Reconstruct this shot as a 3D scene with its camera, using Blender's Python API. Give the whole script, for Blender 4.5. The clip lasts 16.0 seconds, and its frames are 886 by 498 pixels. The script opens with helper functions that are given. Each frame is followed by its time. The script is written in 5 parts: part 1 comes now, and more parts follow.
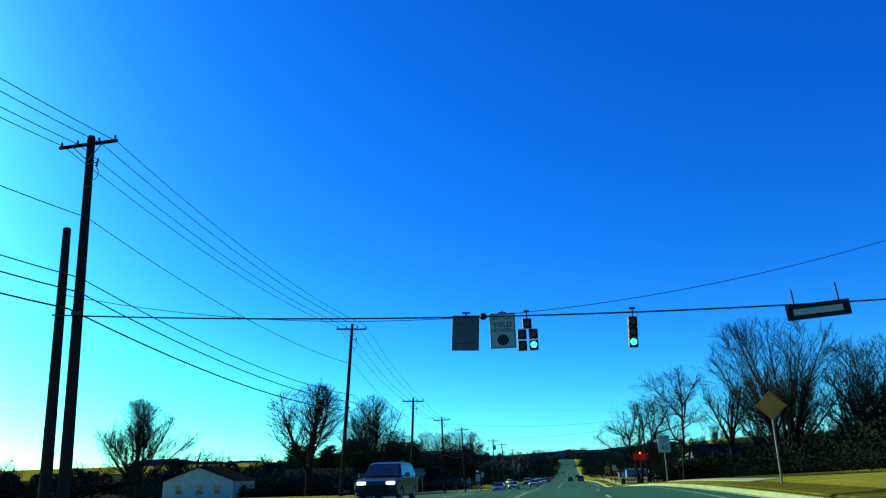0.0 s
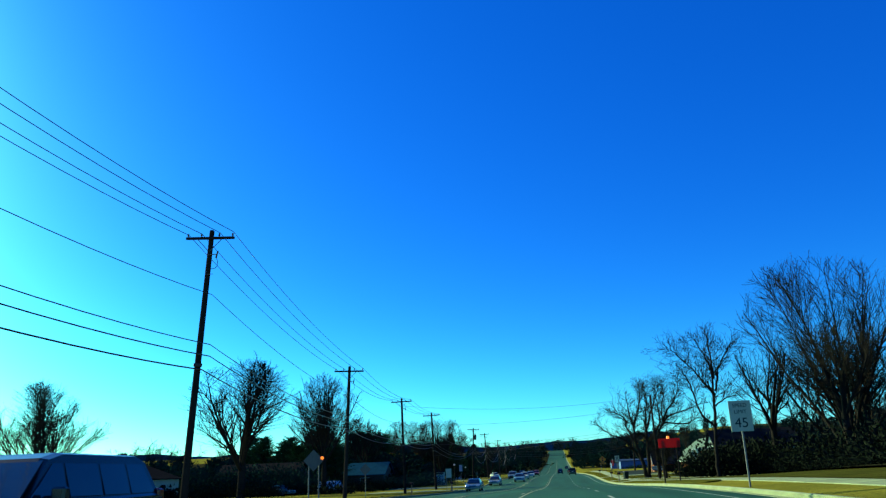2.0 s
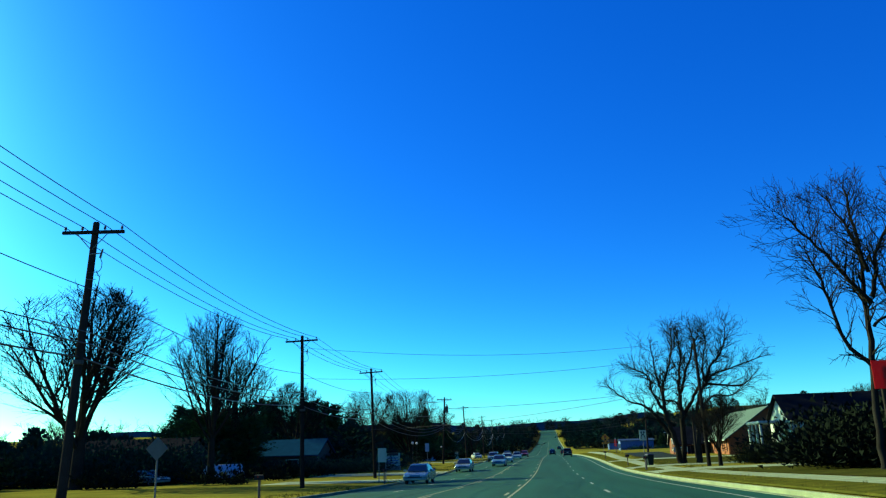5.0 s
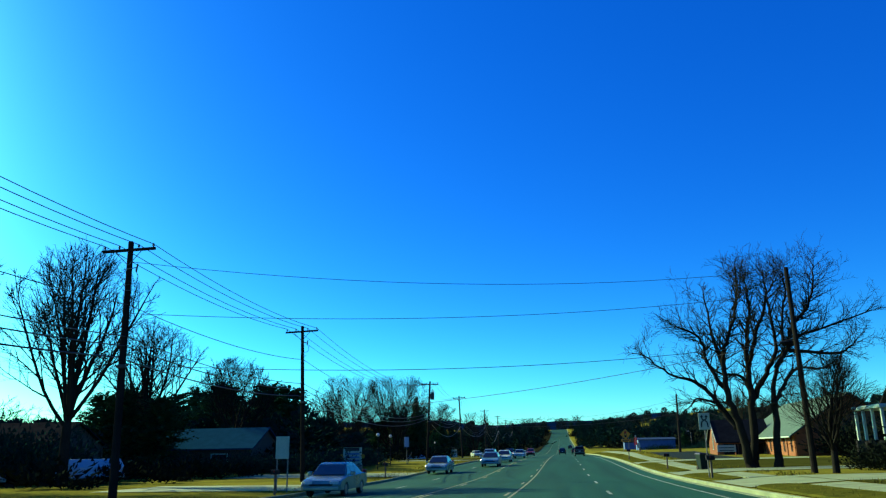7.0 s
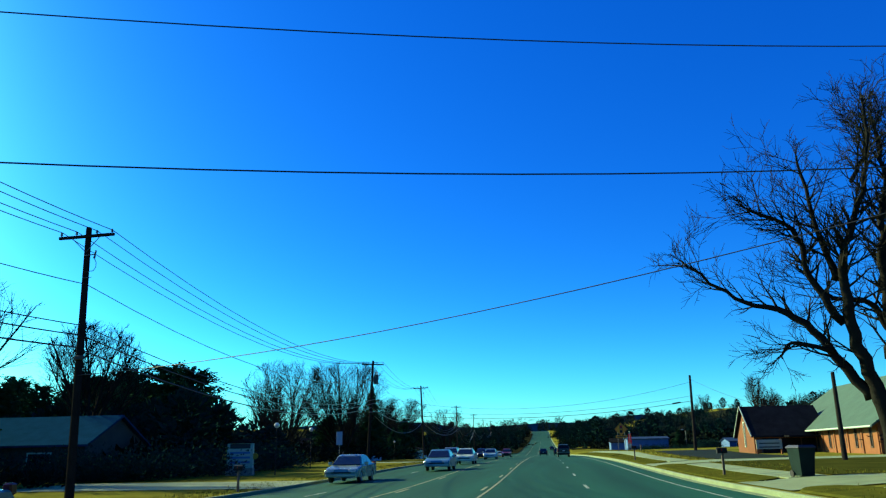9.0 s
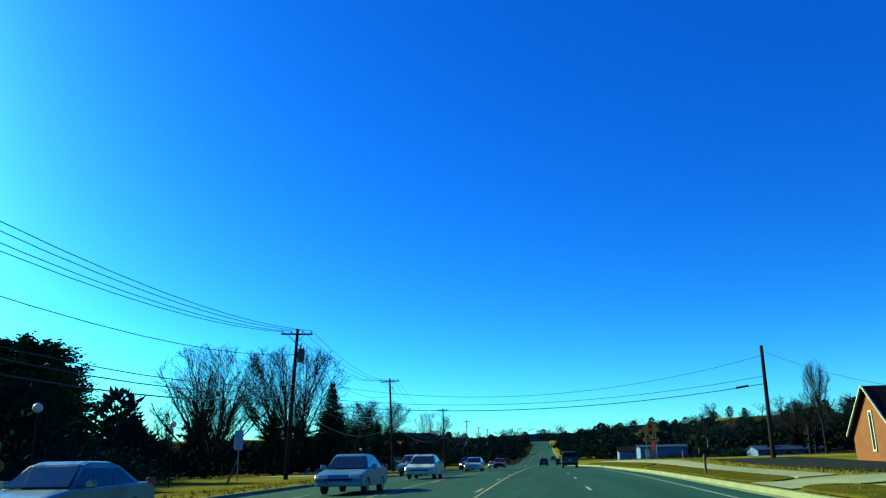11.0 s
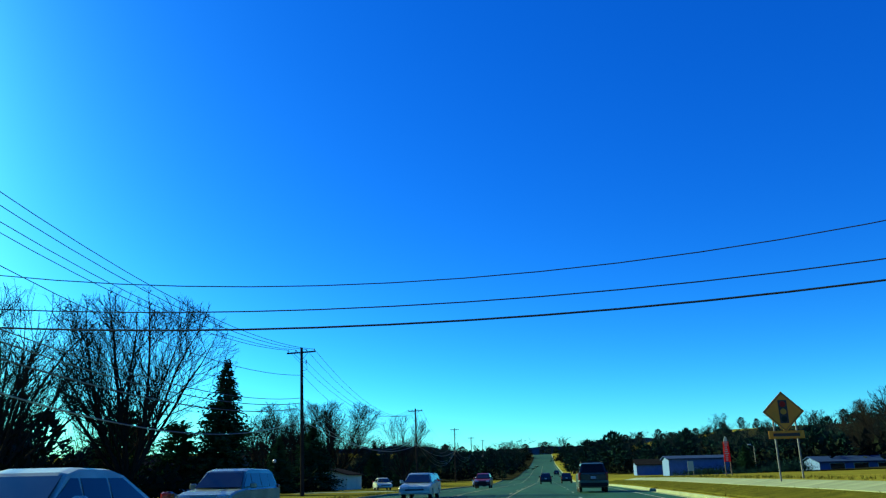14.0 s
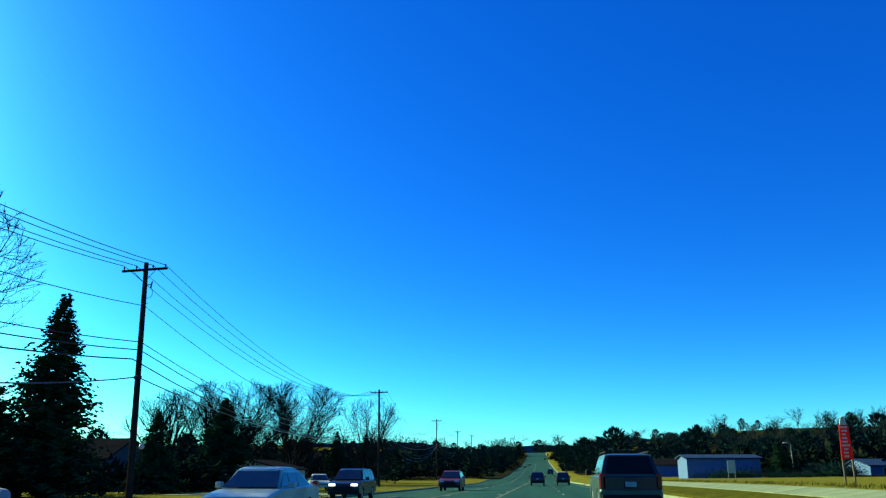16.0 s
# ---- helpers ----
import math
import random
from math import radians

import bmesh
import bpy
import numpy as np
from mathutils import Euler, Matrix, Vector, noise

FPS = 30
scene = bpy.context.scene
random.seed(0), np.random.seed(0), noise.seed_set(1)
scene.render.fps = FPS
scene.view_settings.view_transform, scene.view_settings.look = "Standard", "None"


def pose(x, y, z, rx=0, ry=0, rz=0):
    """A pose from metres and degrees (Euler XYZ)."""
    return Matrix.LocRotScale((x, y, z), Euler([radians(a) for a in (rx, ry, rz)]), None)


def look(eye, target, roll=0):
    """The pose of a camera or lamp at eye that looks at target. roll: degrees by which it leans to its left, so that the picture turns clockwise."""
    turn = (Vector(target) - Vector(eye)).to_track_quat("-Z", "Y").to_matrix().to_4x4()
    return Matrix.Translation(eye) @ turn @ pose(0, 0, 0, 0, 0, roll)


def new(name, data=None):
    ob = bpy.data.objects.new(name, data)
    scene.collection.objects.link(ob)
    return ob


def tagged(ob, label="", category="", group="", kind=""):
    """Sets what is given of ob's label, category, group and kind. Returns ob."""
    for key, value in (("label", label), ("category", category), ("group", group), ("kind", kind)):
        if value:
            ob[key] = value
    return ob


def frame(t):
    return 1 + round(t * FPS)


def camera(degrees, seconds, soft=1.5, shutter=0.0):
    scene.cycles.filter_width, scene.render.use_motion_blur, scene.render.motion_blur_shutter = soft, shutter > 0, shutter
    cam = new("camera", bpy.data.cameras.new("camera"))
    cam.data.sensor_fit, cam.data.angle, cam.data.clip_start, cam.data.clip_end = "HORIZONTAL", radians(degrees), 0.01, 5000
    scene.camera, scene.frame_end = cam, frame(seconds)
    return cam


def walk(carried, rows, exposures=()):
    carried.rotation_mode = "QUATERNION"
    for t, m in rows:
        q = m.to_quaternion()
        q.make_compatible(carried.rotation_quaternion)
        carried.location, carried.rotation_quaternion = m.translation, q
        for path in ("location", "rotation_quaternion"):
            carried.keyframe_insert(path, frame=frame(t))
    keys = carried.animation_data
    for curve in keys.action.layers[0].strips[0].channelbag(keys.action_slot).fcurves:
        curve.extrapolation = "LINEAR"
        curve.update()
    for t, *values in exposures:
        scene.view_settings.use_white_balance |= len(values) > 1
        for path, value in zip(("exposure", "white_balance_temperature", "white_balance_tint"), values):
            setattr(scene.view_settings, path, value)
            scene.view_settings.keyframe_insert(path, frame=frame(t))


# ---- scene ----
cam = camera(59.99, 16.0, 1.25)
# seconds, x, y, z, then yaw to the left, pitch up and roll in degrees
PATH = [
    (0.0, 0.293, -6.500, 1.407, 8.656, 16.831, -1.561),
    (0.5, 0.193, -0.172, 1.527, 8.107, 16.776, -2.023),
    (1.0, 0.039, 6.033, 1.641, 8.067, 16.693, -1.655),
    (1.5, -0.107, 12.086, 1.727, 7.894, 16.529, -1.946),
    (2.0, -0.205, 17.952, 1.803, 7.707, 16.275, -2.216),
    (2.5, -0.277, 23.801, 1.860, 7.552, 15.999, -1.941),
    (3.0, -0.340, 29.649, 1.902, 7.336, 15.681, -1.865),
    (3.5, -0.415, 35.622, 1.914, 7.220, 15.342, -1.711),
    (4.0, -0.482, 41.652, 1.911, 7.072, 15.104, -1.585),
    (6.5, -0.140, 72.558, 1.621, 8.285, 14.675, -1.571),
    (7.0, -0.037, 78.673, 1.499, 8.343, 14.722, -0.911),
    (7.5, 0.024, 84.816, 1.378, 8.302, 14.636, -1.237),
    (8.0, 0.075, 91.010, 1.267, 8.153, 14.689, -0.696),
    (8.5, 0.113, 97.221, 1.150, 8.010, 14.670, -0.420),
    (9.0, 0.113, 103.429, 1.060, 7.000, 14.880, -1.050),
    (11.5, 0.158, 136.590, 0.860, 7.032, 15.812, -1.105),
    (12.0, 0.110, 143.000, 0.920, 7.041, 15.994, -1.394),
    (12.5, 0.071, 149.405, 0.986, 7.039, 16.182, -1.618),
    (13.0, 0.058, 155.840, 1.061, 7.063, 16.390, -1.508),
    (13.5, 0.056, 162.300, 1.139, 6.998, 16.552, -0.994),
    (14.0, 0.063, 168.749, 1.207, 7.043, 16.623, -1.176),
    (14.5, 0.074, 175.175, 1.260, 6.726, 16.648, -1.525),
    (15.0, 0.119, 181.523, 1.296, 6.712, 16.614, -0.774),
    (15.5, 0.180, 187.860, 1.311, 6.810, 16.486, -0.453),
    (16.0, 0.270, 194.196, 1.318, 6.931, 16.400, 0.017),
]
walk(cam, [(t, pose(x, y, z, 0, 0, yaw) @ pose(0, 0, 0, 90 + pitch) @ pose(0, 0, 0, 0, 0, roll)) for t, x, y, z, yaw, pitch, roll in PATH])

# ---- light ----
SUN_LEFT, SUN_UP = 64.0, 25.0   # degrees to the left of the road's direction, degrees above the horizon
world = bpy.data.worlds.new("world")
scene.world = world
world.use_nodes = True
wn, wl = world.node_tree.nodes, world.node_tree.links
sky = wn.new("ShaderNodeTexSky")
sky.sky_type, sky.sun_disc = "NISHITA", False
sky.sun_elevation, sky.sun_rotation = radians(SUN_UP), radians(-SUN_LEFT)
sky.air_density, sky.dust_density, sky.ozone_density = 0.72, 0.95, 1.0
cool = wn.new("ShaderNodeMix")
cool.data_type, cool.blend_type = "RGBA", "MULTIPLY"
cool.inputs[0].default_value = 1.0
cool.inputs[7].default_value = (0.62, 0.95, 1.45, 1)
wl.new(sky.outputs[0], cool.inputs[6])


def sky_layer(source, gamma, colour):
    """One layer of the sky: a sky texture's output, its contrast, its tint."""
    power, tint = wn.new("ShaderNodeGamma"), wn.new("ShaderNodeMix")
    power.inputs["Gamma"].default_value = gamma
    tint.data_type, tint.blend_type = "RGBA", "MULTIPLY"
    tint.inputs[0].default_value, tint.inputs[7].default_value = 1.0, (*colour, 1)
    wl.new(source, power.inputs["Color"])
    wl.new(power.outputs[0], tint.inputs[6])
    return tint.outputs[2]


# pale haze that lies along the whole horizon
veil = wn.new("ShaderNodeTexSky")
veil.sky_type, veil.sun_disc = "NISHITA", False
veil.sun_elevation, veil.sun_rotation = radians(90), radians(-SUN_LEFT)
veil.air_density, veil.dust_density, veil.ozone_density = 1.0, 0.0, 0.0
deep_blue = sky_layer(cool.outputs[2], 0.7, (0.0, 0.98, 3.37))
sun_glow = sky_layer(cool.outputs[2], 2.5, (0.050, 0.070, 0.011))
horizon_haze = sky_layer(veil.outputs[0], 3.2, (0.0052, 0.0119, 0.0014))
total = deep_blue
for layer in (sun_glow, horizon_haze):
    both = wn.new("ShaderNodeMix")
    both.data_type, both.blend_type = "RGBA", "ADD"
    both.inputs[0].default_value = 1.0
    wl.new(total, both.inputs[6])
    wl.new(layer, both.inputs[7])
    total = both.outputs[2]
wl.new(total, wn["Background"].inputs["Color"])
wn["Background"].inputs["Strength"].default_value = 0.0321
sun = new("sun", bpy.data.lights.new("sun", "SUN"))
sun.data.energy, sun.data.angle, sun.data.color = 5.0, radians(0.6), (0.92, 0.95, 0.52)
sun_way = Vector((-math.sin(radians(SUN_LEFT)) * math.cos(radians(SUN_UP)), math.cos(radians(SUN_LEFT)) * math.cos(radians(SUN_UP)), math.sin(radians(SUN_UP))))
sun.matrix_world = look(sun_way * 100, (0, 0, 0))
scene.view_settings.exposure = 1.2


# ---- materials ----
def material(name, colour, rough=0.7, metal=0.0, other=None, scale=4.0, fine=60.0, bump=0.0, amount=0.5, rand=0.0, spec=0.5, emit=0.0, coords="Object", stretch=1.0, through_light=0.0):
    """A surface with a broad and a fine variation between two colours, and a fine relief."""
    m = bpy.data.materials.new(name)
    m.use_nodes = True
    n, l = m.node_tree.nodes, m.node_tree.links
    b = n["Principled BSDF"]
    b.inputs["Roughness"].default_value, b.inputs["Metallic"].default_value = rough, metal
    b.inputs["Specular IOR Level"].default_value = spec
    other = other or tuple(c * 0.7 for c in colour)
    tc = n.new("ShaderNodeTexCoord")
    big, small = n.new("ShaderNodeTexNoise"), n.new("ShaderNodeTexNoise")
    big.inputs["Scale"].default_value, small.inputs["Scale"].default_value = scale, fine
    big.inputs["Detail"].default_value, small.inputs["Detail"].default_value = 4, 3
    for t in (big, small):
        l.new(tc.outputs[coords], t.inputs["Vector"])
    if stretch != 1.0:   # streaks along the road
        along = n.new("ShaderNodeMapping")
        along.inputs["Scale"].default_value = (1, stretch, 1)
        l.new(tc.outputs[coords], along.inputs["Vector"])
        l.new(along.outputs[0], big.inputs["Vector"])
    add = n.new("ShaderNodeMath")
    add.operation = "MULTIPLY_ADD"
    l.new(big.outputs["Fac"], add.inputs[0])
    add.inputs[1].default_value = 0.65
    half = n.new("ShaderNodeMath")
    half.operation, half.inputs[1].default_value = "MULTIPLY", 0.35
    l.new(small.outputs["Fac"], half.inputs[0])
    l.new(half.outputs[0], add.inputs[2])
    ramp = n.new("ShaderNodeValToRGB")
    ramp.color_ramp.elements[0].position, ramp.color_ramp.elements[1].position = 0.5 - 0.25 * amount, 0.5 + 0.25 * amount
    ramp.color_ramp.elements[0].color, ramp.color_ramp.elements[1].color = (*other, 1), (*colour, 1)
    l.new(add.outputs[0], ramp.inputs[0])
    out = ramp.outputs[0]
    if rand:
        info, hs = n.new("ShaderNodeObjectInfo"), n.new("ShaderNodeHueSaturation")
        span = n.new("ShaderNodeMapRange")
        span.inputs[3].default_value, span.inputs[4].default_value = 1 - rand, 1 + rand
        l.new(info.outputs["Random"], span.inputs[0])
        l.new(span.outputs[0], hs.inputs["Value"])
        l.new(out, hs.inputs["Color"])
        out = hs.outputs[0]
    l.new(out, b.inputs["Base Color"])
    if bump:
        bp = n.new("ShaderNodeBump")
        bp.inputs["Strength"].default_value, bp.inputs["Distance"].default_value = 1.0, bump
        l.new(small.outputs["Fac"], bp.inputs["Height"])
        l.new(bp.outputs[0], b.inputs["Normal"])
    if through_light:
        back, mix = n.new("ShaderNodeBsdfTranslucent"), n.new("ShaderNodeMixShader")
        l.new(out, back.inputs["Color"])
        mix.inputs[0].default_value = through_light
        l.new(b.outputs[0], mix.inputs[1])
        l.new(back.outputs[0], mix.inputs[2])
        l.new(mix.outputs[0], n["Material Output"].inputs["Surface"])
    if emit:
        b.inputs["Emission Color"].default_value, b.inputs["Emission Strength"].default_value = (*colour, 1), emit
    return m


M = {
    "grass": material("dry_winter_grass", (0.185, 0.165, 0.024), 0.95, other=(0.058, 0.062, 0.012), scale=0.22, fine=9, bump=0.04, amount=0.9, spec=0.0),
    "asphalt": material("worn_asphalt", (0.0125, 0.0760, 0.0440), 0.75, other=(0.0040, 0.0260, 0.0160), scale=0.7, fine=40, bump=0.003, amount=1.0, spec=0.06, stretch=0.035),
    "concrete": material("pale_concrete", (0.205, 0.245, 0.128), 0.85, other=(0.105, 0.135, 0.072), scale=0.8, fine=25, bump=0.003, amount=0.8, rand=0.12, spec=0.2),
    "white_paint": material("white_road_paint", (0.288, 0.324, 0.2448), 0.7, other=(0.0432, 0.0648, 0.0432), scale=3, fine=30, amount=0.6),
    "yellow_paint": material("yellow_road_paint", (0.22, 0.21, 0.075), 0.7, other=(0.060, 0.075, 0.034), scale=3, fine=30, amount=0.6),
    "pole": material("weathered_pole_wood", (0.0302, 0.0259, 0.0223), 0.9, other=(0.0144, 0.013, 0.0115), scale=2, fine=30, bump=0.01, amount=0.9, rand=0.25, spec=0.0),
    "bark": material("grey_brown_bark", (0.026, 0.024, 0.020), 0.95, other=(0.011, 0.0105, 0.0092), scale=1.5, fine=18, bump=0.02, amount=0.9, rand=0.2, spec=0.0),
    "needles": material("dark_evergreen_needles", (0.0418, 0.1008, 0.0475), 0.75, other=(0.0137, 0.0396, 0.0194), scale=0.8, fine=9, amount=0.8, rand=0.2, spec=0.0),
    # teal cast of the bare woods stands for haze, mixed into their colour
    "woods": material("haze_teal_bare_woods", (0.022, 0.034, 0.032), 0.95, other=(0.012, 0.019, 0.018), scale=0.3, fine=3, amount=0.9, spec=0.0),
    "dark_floor": material("dark_woodland_floor", (0.0252, 0.0259, 0.013), 0.95, other=(0.0101, 0.0122, 0.0072), scale=0.15, fine=3, amount=0.9, spec=0.0),
    # green crowns with the same haze teal mixed in
    "dark_needles": material("haze_teal_green_crowns", (0.012, 0.036, 0.030), 0.85, other=(0.007, 0.022, 0.019), scale=0.25, fine=4, amount=0.9, spec=0.0),
    # brush colour taken near black to hold the tree shade on the bank
    "thicket": material("bare_thicket_with_shade", (0.0122, 0.0173, 0.0115), 0.95, other=(0.0058, 0.0086, 0.0058), scale=0.3, fine=3, amount=0.9, spec=0.0),
    "cable": material("black_cable", (0.0216, 0.0216, 0.0216), 0.6, scale=1, fine=5),
    "ceramic": material("brown_ceramic", (0.1152, 0.0864, 0.072), 0.3, scale=5, fine=20),
    "can": material("dull_grey_can", (0.036, 0.0432, 0.0432), 0.6, 0.2, scale=3, fine=30, amount=0.6),
    "galv": material("galvanised_steel", (0.144, 0.1584, 0.1512), 0.6, 0.4, scale=6, fine=50, amount=0.5),
}


# ---- building helpers ----
class Mesh:
    """Collects points and faces for one mesh."""
    def __init__(self):
        self.v, self.f = [], []

    def add(self, verts, faces):
        k = len(self.v)
        self.v += [tuple(p) for p in verts]
        self.f += [tuple(i + k for i in f) for f in faces]
        return self

    def box(self, x0, x1, y0, y1, z0, z1):
        return self.add([(x0, y0, z0), (x1, y0, z0), (x1, y1, z0), (x0, y1, z0), (x0, y0, z1), (x1, y0, z1), (x1, y1, z1), (x0, y1, z1)],
                        [(0, 3, 2, 1), (4, 5, 6, 7), (0, 1, 5, 4), (1, 2, 6, 5), (2, 3, 7, 6), (3, 0, 4, 7)])

    def bevel_box(self, x0, x1, y0, y1, z0, z1, r):
        """A box with its upright and level edges cut off."""
        rings = []
        for z, s in ((z0, r), (z0 + r, 0), (z1 - r, 0), (z1, r)):
            a, b, c, d = x0 + s, x1 - s, y0 + s, y1 - s
            rings.append([(a + r, c, z), (b - r, c, z), (b, c + r, z), (b, d - r, z), (b - r, d, z), (a + r, d, z), (a, d - r, z), (a, c + r, z)])
        return self.loft(rings)

    def loft(self, rings, cap=True):
        n, k = len(rings[0]), len(self.v)
        self.v += [tuple(p) for r in rings for p in r]
        for i in range(len(rings) - 1):
            for j in range(n):
                q = (j + 1) % n
                self.f.append((k + i * n + j, k + i * n + q, k + (i + 1) * n + q, k + (i + 1) * n + j))
        if cap:
            self.f.append(tuple(k + j for j in reversed(range(n))))
            self.f.append(tuple(k + (len(rings) - 1) * n + j for j in range(n)))
        return self

    def tube(self, p0, p1, r0, r1, n=8, cap=True):
        p0, p1 = Vector(p0), Vector(p1)
        d = (p1 - p0).normalized()
        a = d.orthogonal().normalized()
        b = d.cross(a)
        ring = [(math.cos(2 * math.pi * i / n), math.sin(2 * math.pi * i / n)) for i in range(n)]
        return self.loft([[p + (a * c + b * s) * r for c, s in ring] for p, r in ((p0, r0), (p1, r1))], cap)

    def prism(self, outline, y0, y1):
        """An outline of (x, z) points pushed along y."""
        return self.loft([[(x, y, z) for x, z in outline] for y in (y0, y1)])

    def data(self, name, smooth=False):
        me = bpy.data.meshes.new(name)
        me.from_pydata(self.v, [], self.f)
        if smooth:
            me.polygons.foreach_set("use_smooth", [True] * len(me.polygons))
        me.update()
        return me


def part(name, mesh, mat, parent=None, label="", smooth=False, at=None):
    """Links a mesh as one object under its thing, or at top level."""
    me = mesh.data(name, smooth) if isinstance(mesh, Mesh) else mesh
    if not me.materials:
        me.materials.append(M[mat] if isinstance(mat, str) else mat)
    ob = new(name, me)
    if at is not None:
        ob.matrix_basis = at
    if parent is not None:
        ob.parent = parent
    return tagged(ob, label)


def thing(name, label, category, group="", at=None):
    ob = new(name)
    ob.empty_display_size = 0.2
    if at is not None:
        ob.matrix_basis = at
    return tagged(ob, label, category, group)


# ---- the lie of the land ----
ROAD_Y = (-400, -60, -6.5, 6, 18, 30, 42, 57, 72, 85, 97, 103, 120, 136, 149, 162, 175, 188, 194, 230, 290, 356, 450, 700, 990, 1300, 4000)
ROAD_Z = (-5, -0.3, 0.24, 0.47, 0.63, 0.73, 0.74, 0.65, 0.45, 0.21, 0.0, -0.09, -0.27, -0.31, -0.18, -0.03, 0.09, 0.14, 0.15, 0.2, 0.0, -0.2, 1.3, 8.5, 22.5, 30, 55)
KERB_L, KERB_R = -12.3, 6.3


def smooth(a):
    a = np.clip(a, 0, 1)
    return a * a * (3 - 2 * a)


def profile(y):
    return float(np.mean(np.interp(np.array(y) + np.linspace(-6, 6, 7), ROAD_Y, ROAD_Z)))


def road_z(x, y):
    """The road falls to both sides of a crown in the middle lane."""
    x = min(max(x, KERB_L), 9)
    return profile(y) + 0.006 * x - 0.02 * max(0.0, -3.8 - x)


def land(x, y):
    """Height of the ground beside the road."""
    z = road_z(x, y)
    if x > KERB_R:
        z += 0.14 + (0.06 + 0.10 * float(smooth((y - 168) / 25))) * min(x - KERB_R, 3.5) + 0.012 * min(max(x - KERB_R - 3.5, 0), 8) + 0.012 * min(max(x - 18, 0), 40)
        z += 0.3 * float(smooth((x - 10) / 16) * smooth((y - 30) / 25) * smooth((100 - y) / 25))
        z += 20 * float(smooth((x - 45) / 170) * smooth((y - 130) / 260))
    elif x < KERB_L:
        z += 0.10 + 9 * float(smooth((-x - 90) / 220) * smooth((y - 150) / 400))
    return z


def steps(*spans):
    out = []
    for a, b, d in spans:
        out += list(np.arange(a, b, d))
    return out + [spans[-1][1]]


gy = steps((-400, -40, 40), (-40, 260, 4), (260, 480, 10), (480, 1300, 30), (1300, 4000, 300))
gx_l = [-3000, -1600, -900, -600, -420, -310, -240, -190, -150, -120, -100, -80, -65, -52, -42, -34, -28, -23, -19, -16.5, -14.6, -13.3, KERB_L - 0.16]
gx_r = [KERB_R + 0.16, 7.4, 8.4, 9.8, 11.2, 14, 16, 19, 23, 28, 34, 42, 52, 65, 80, 100, 120, 150, 190, 240, 310, 420, 600, 900, 1600, 3000]
gm = Mesh()
cols = [(x, 0.0) for x in gx_l] + [(KERB_L - 0.159, -9), (KERB_R + 0.159, -9)] + [(x, 0.0) for x in gx_r]
for y in gy:
    for x, k in cols:
        gm.v.append((x, y, road_z(x, y) - 0.25 if k else land(x, y)))
nc = len(cols)
for i in range(len(gy) - 1):
    for j in range(nc - 1):
        gm.f.append((i * nc + j, i * nc + j + 1, (i + 1) * nc + j + 1, (i + 1) * nc + j))
tagged(part("ground", gm, "grass", smooth=False), "dry yellow winter lawns and fields beside the road", "ground", kind="structure")


def strip(name, x0, x1, y0, y1, lift, mat, label, step=4.0, hgt=road_z, kind="structure", parent=None):
    """A thin ribbon along the road."""
    m = Mesh()
    ys = list(np.arange(y0, y1, step)) + [y1]
    for y in ys:
        m.v += [(x0, y, hgt(x0, y) + lift), (x1, y, hgt(x1, y) + lift)]
    for i in range(len(ys) - 1):
        k = 2 * i
        m.f.append((k, k + 1, k + 3, k + 2))
    ob = part(name, m, mat, parent)
    return ob if parent else tagged(ob, label, name.split("_")[0], kind=kind)


road_xs = (KERB_L, -10.2, -7.0, -3.8, -0.5, 3.0, KERB_R)
road_ys = steps((-300, -20, 20), (-20, 300, 4), (300, 1300, 10))
rm, nx = Mesh(), len(road_xs)
for y in road_ys:
    rm.v += [(x, y, road_z(x, y)) for x in road_xs]
for i in range(len(road_ys) - 1):
    for j in range(nx - 1):
        rm.f.append((i * nx + j, i * nx + j + 1, (i + 1) * nx + j + 1, (i + 1) * nx + j))
tagged(part("road", rm, "asphalt"), "five-lane worn grey asphalt road with painted lane lines", "road", kind="structure")
for nm, x0, x1 in (("kerb_left", KERB_L - 0.16, KERB_L + 0.3), ("kerb_right", KERB_R - 0.3, KERB_R + 0.16)):
    m = Mesh()
    ys = steps((-300, -20, 20), (-20, 300, 3), (300, 1300, 20))
    inner, outer = (x1, x0) if x0 < 0 else (x0, x1)
    face = KERB_L if x0 < 0 else KERB_R
    rings = []
    for y in ys:
        z = road_z(face, y)
        rings.append([(inner, y, z - 0.1), (inner, y, z + 0.006), (face, y, z + 0.004), (face, y, z + 0.11), (face + (outer - face) * 0.25, y, z + 0.15), (outer, y, z + 0.15), (outer, y, z - 0.1)])
    m.loft(rings)
    tagged(part(nm, m, "concrete"), "pale concrete kerb and gutter beside the asphalt", "kerb", kind="structure")

# ---- painted lines ----
for nm, x, mat in (("lane_line_1", -2.0, "yellow_paint"), ("lane_line_2", -5.77, "yellow_paint"), ("lane_line_3", 5.05, "white_paint")):
    strip(nm, x - 0.05, x + 0.05, -100, 700, 0.005, mat, "solid painted line on asphalt", 6)
for nm, x, mat in (("dashed_line_1", 1.64, "white_paint"), ("dashed_line_2", -9.0, "white_paint"), ("dashed_line_3", -2.26, "yellow_paint"), ("dashed_line_4", -5.5, "yellow_paint")):
    root = tagged(thing(nm, "dashed painted line on asphalt", "line"), kind="structure")
    for k in range(-14, 28):
        y = 134.6 + 12.2 * k
        strip("dash", x - 0.06, x + 0.06, y - 1.5, y + 1.5, 0.005, mat, "", 3, parent=root)


